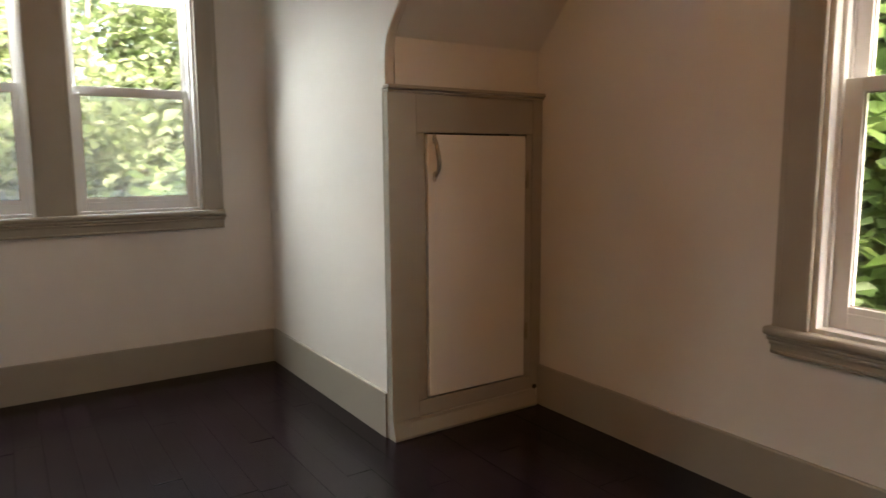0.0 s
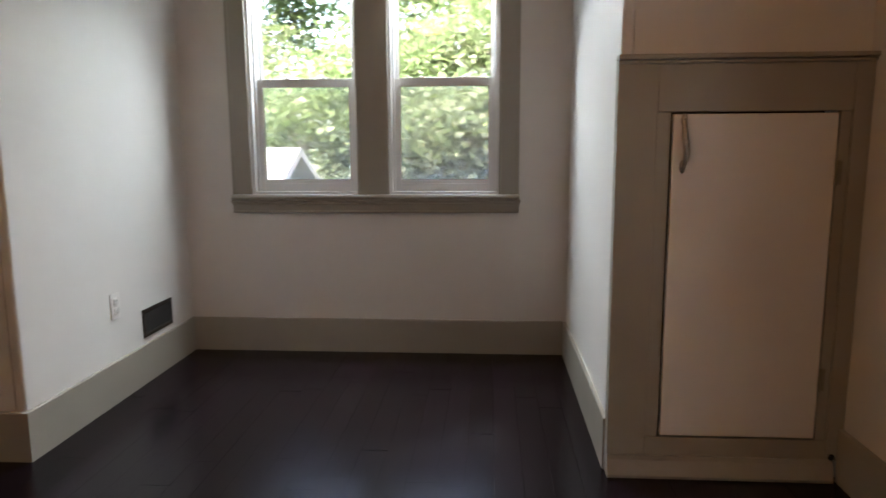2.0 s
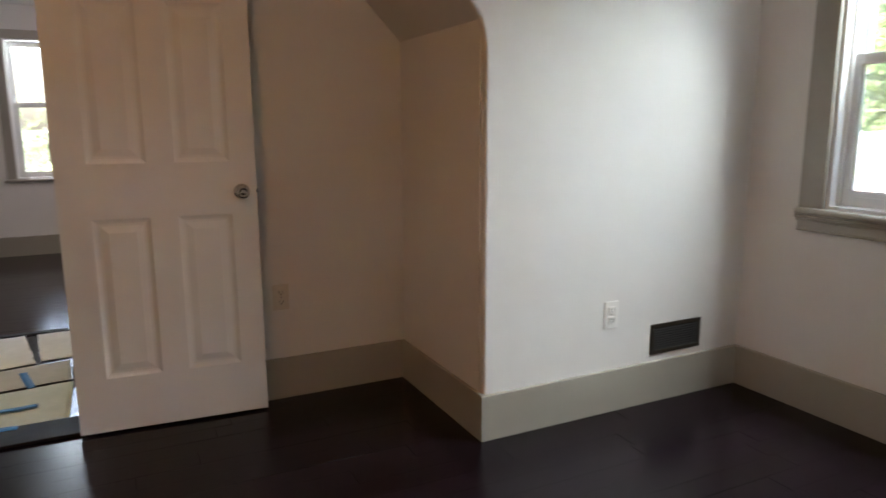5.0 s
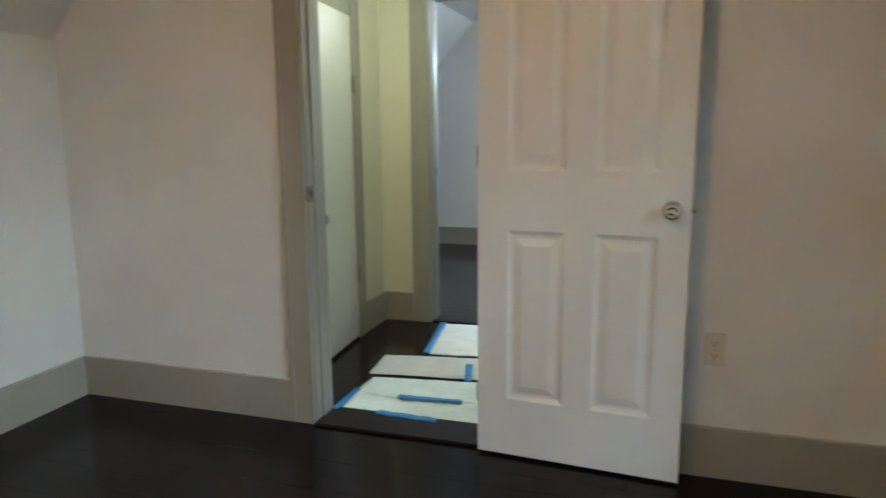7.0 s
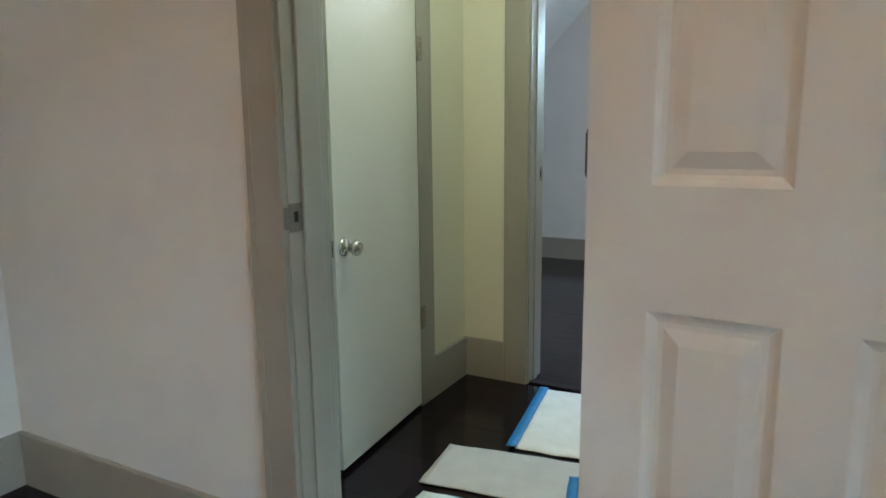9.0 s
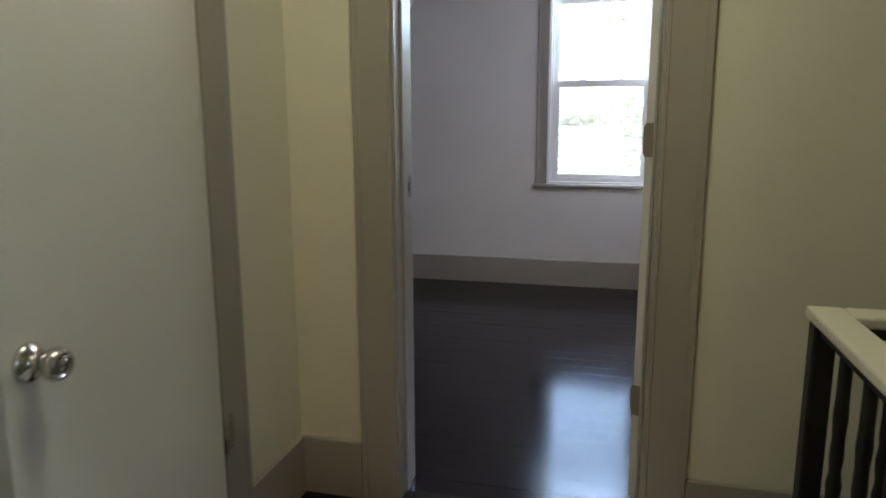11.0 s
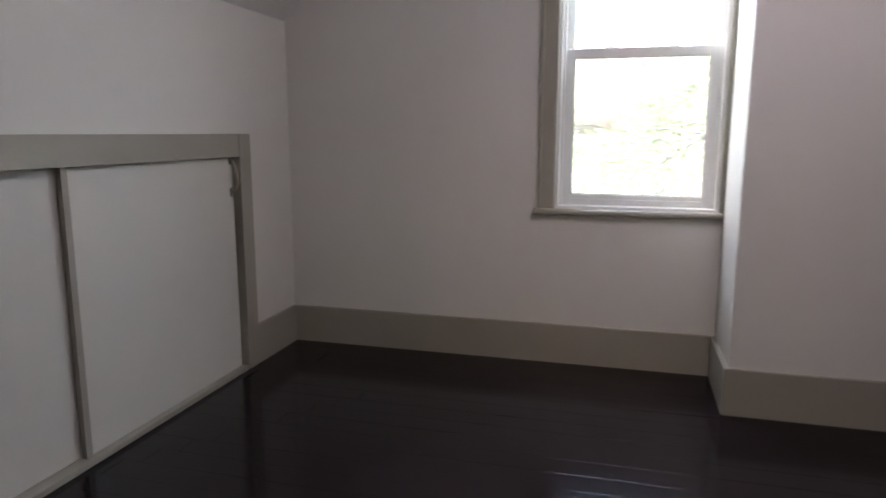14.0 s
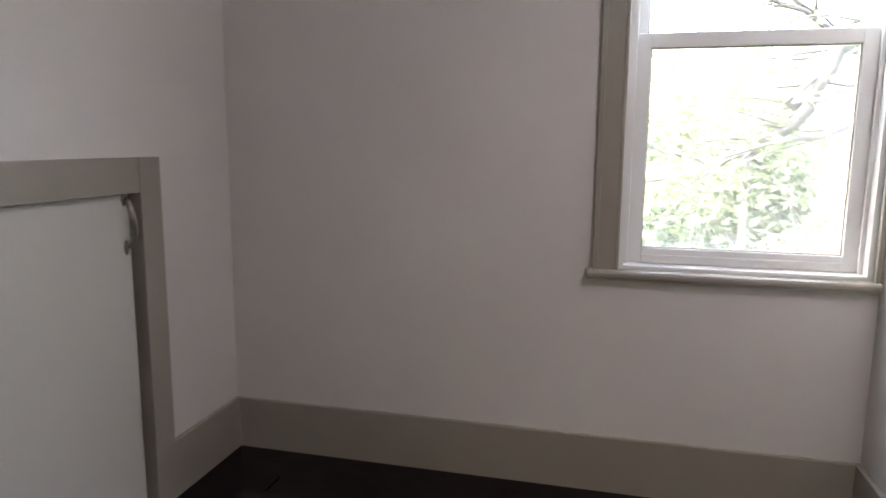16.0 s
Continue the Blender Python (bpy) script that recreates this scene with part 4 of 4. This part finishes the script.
G = -5.2
tree("small leafy maple close to the dormer window", (4.7, 7.0, G), 7.8, 2.3, 4000, 0.16, 3, LEAF)
NORTH = ((-9.0, 19.0, 10.0), (-5.2, 16.5, 10.6), (-1.6, 18.5, 11.6), (1.6, 15.0, 10.2), (4.4, 18.0, 11.8), (7.8, 16.0, 10.6), (11.5, 19.0, 11.2), (3.0, 11.5, 7.8), (-1.6, 12.6, 5.0), (-4.8, 12.8, 5.2), (0.7, 10.6, 4.4))
for n, (x, y, h) in enumerate(NORTH):
    tree("leafy tree in the garden behind the dormer", (x, y, G), h + 3.2, 4.2, 24000, 0.17, 30 + n, LEAF_PALE if n % 3 == 1 else LEAF, 0.2, 18)
EAST = ((8.0, -1.6, 10.5, 2.7, 24000, 0.20), (8.6, 1.3, 10.5, 2.9, 30000, 0.20), (9.8, 3.2, 11.0, 3.8, 24000, 0.22), (10.2, -5.2, 11.0, 3.8, 24000, 0.22), (13.5, -1.2, 12.0, 4.6, 24000, 0.26), (8.4, 0.7, 6.4, 2.6, 16000, 0.16), (11.5, 2.4, 7.0, 3.2, 16000, 0.18))
for n, (x, y, h, c, leaves, size) in enumerate(EAST):
    tree("dense leafy maple shading the east window", (x, y, G), h, c, leaves, size, 50 + n, LEAF_DEEP if n < 2 else LEAF)
tree("sparse spring tree beyond the far window", (-9.7, 1.2, G), 10.0, 4.0, 4200, 0.08, 9, LEAF_PALE, 0.42, 24,
     bough=[(0, 0, 8.1), (0.5, -0.9, 7.6), (0.7, -1.45, 7.1), (0.7, -1.75, 6.5), (0.7, -2.1, 6.3), (0.6, -2.6, 5.95)])
WEST = ((-18.0, 3.0, 8.0), (-20.0, -1.5, 7.4), (-19.0, -6.0, 7.2), (-17.0, 8.0, 8.4), (-16.0, 0.4, 7.6), (-24.0, 1.0, 8.4), (-24.0, -5.0, 8.2))
for n, (x, y, h) in enumerate(WEST):
    tree("leafy tree in the garden beyond the far window", (x, y, G), h, 3.8, 16000, 0.15, 70 + n, LEAF_PALE, 0.2)

# neighbour's low roof and flue seen through the dormer window
house = thing("neighbour_house", "pale neighbouring house with a low light roof", "house", pose(-3.6, 6.9, G))
part("wall", boxes((-3.0, 3.2, -2.3, 2.5, 0.0, 5.05)), SIDING, house)
rf = slab(bmesh.new(), [(-2.8, 4.95), (0.0, 6.22), (2.8, 4.95), (2.8, 5.05), (0.0, 6.34), (-2.8, 5.05)], "x", -3.3, 3.5)
part("roof", rf, SHINGLE, house, "pale shingled roof")
for k in range(9):
    f = k / 9
    y, z = -2.78 + 2.78 * f, 5.06 + 1.27 * f
    part("shingle_course", slab(bmesh.new(), [(y, z), (y + 0.03, z + 0.035), (y + 0.32, z + 0.150), (y + 0.32, z + 0.135)], "x", -3.28, 3.48), SHINGLE, house)
stack = thing("flue_stack", "pale grey round flue with a flared double cap", "chimney", pose(-1.18, 6.35, 0.0))
part("base", boxes((-0.30, 0.30, -0.30, 0.30, 0.3, 1.16), bevel=0.02), SIDING, stack)
part("pipe", lathe(bmesh.new(), [(0.165, 1.10), (0.165, 2.44), (0.19, 2.45), (0.19, 2.50)], 28), FLUE, stack)
part("cap", lathe(bmesh.new(), [(0.20, 2.50), (0.235, 2.60), (0.265, 2.70), (0.265, 2.73), (0.12, 2.78), (0.12, 2.95), (0.30, 3.02), (0.30, 3.06), (0.05, 3.18)], 28), FLUE, stack, "grey flared rain cap")


# ---- floors, board by board ----
plank_meshes = {}


def plank(parent, x, y0, y1, w, mat):
    """One bevelled board, running north to south; boards of one length share a mesh."""
    ln = round(y1 - y0, 2)
    if ln < 0.03:
        return
    key = (ln, w, mat.name)
    if key not in plank_meshes:
        g, l = 0.0004, ln - 0.0018
        # eased long edges and ends round a flat top
        e, f, d = 0.0022, 0.0022, 0.0002
        vs = [(g, 0, -0.012), (w - g, 0, -0.012), (w - g, l, -0.012), (g, l, -0.012), (g, 0, -d), (w - g, 0, -d), (w - g, l, -d), (g, l, -d),
              (g + e, f, 0), (w - g - e, f, 0), (w - g - e, l - f, 0), (g + e, l - f, 0)]
        fs = [(8, 9, 10, 11)] + [(k + a, k + (a + 1) % 4, k + 4 + (a + 1) % 4, k + 4 + a) for k in (0, 4) for a in range(4)]
        me = bpy.data.meshes.new("plank")
        me.from_pydata(vs, [], fs)
        me.materials.append(mat)
        plank_meshes[key] = me
    ob = new("plank", plank_meshes[key])
    ob.parent = parent
    ob.location = (x, y0, random.uniform(-0.0003, 0.0))
    ob.rotation_euler = (random.uniform(-0.0006, 0.0006), random.uniform(-0.0007, 0.0007), 0)


def board_floor(name, label, spans, seed, deck, w=0.1, stair=None):
    """spans: (x0, x1, y0, y1) areas; the boards lie in staggered rows on a dark subfloor.
    stair: (length, step, start) where the end joints of boards of one length step from row to row."""
    rng = random.Random(seed)
    base = solid(name, boxes(*[(a - e, b + e, c - e, d + e, -0.09, deck) for a, b, c, d in spans for e in [0.0 if name == "floor_hall" else 0.06]]), SUBFLOOR, label, "floor")
    for x0, x1, y0, y1 in spans:
        count = max(1, round((x1 - x0) / w))
        ww = round((x1 - x0) / count, 4)
        for i in range(count):
            y = y0 - [0.0, 0.42, 0.84, 0.21, 0.63][i % 5] - rng.choice([0, 0.05, 0.1])
            if stair:
                y = y0 - (stair[2] + stair[1] * i) % stair[0]
            while y < y1:
                ln = stair[0] if stair else rng.choice([0.9, 1.05, 1.2])
                a, b = max(y, y0), min(y + ln, y1)
                plank(base, x0 + i * ww, a, b, ww, FLOOR_WORN if name == "floor" else FLOOR)
                y += ln
    return base


board_floor("floor", "worn espresso-stained narrow wooden floorboards", [(WX, DW, SY, NY), (DW, DE, SY, DN), (DE, EX, SY, NYB)], 21, -0.012)
board_floor("floor_hall", "dark espresso-stained wooden floorboards", [(BI, BH, DB0, DB1), (BH, -1.0, HS - 0.1, 0.9), (-1.0, HX, HS - 0.1, -1.19), (HX, WX, DA0, DA1)], 22, -0.014)
board_floor("floor_b", "glossy espresso-stained narrow wooden floorboards", [(BX, BI, SY, 0.35)], 23, -0.013, stair=(0.645, 0.07, 0.230))
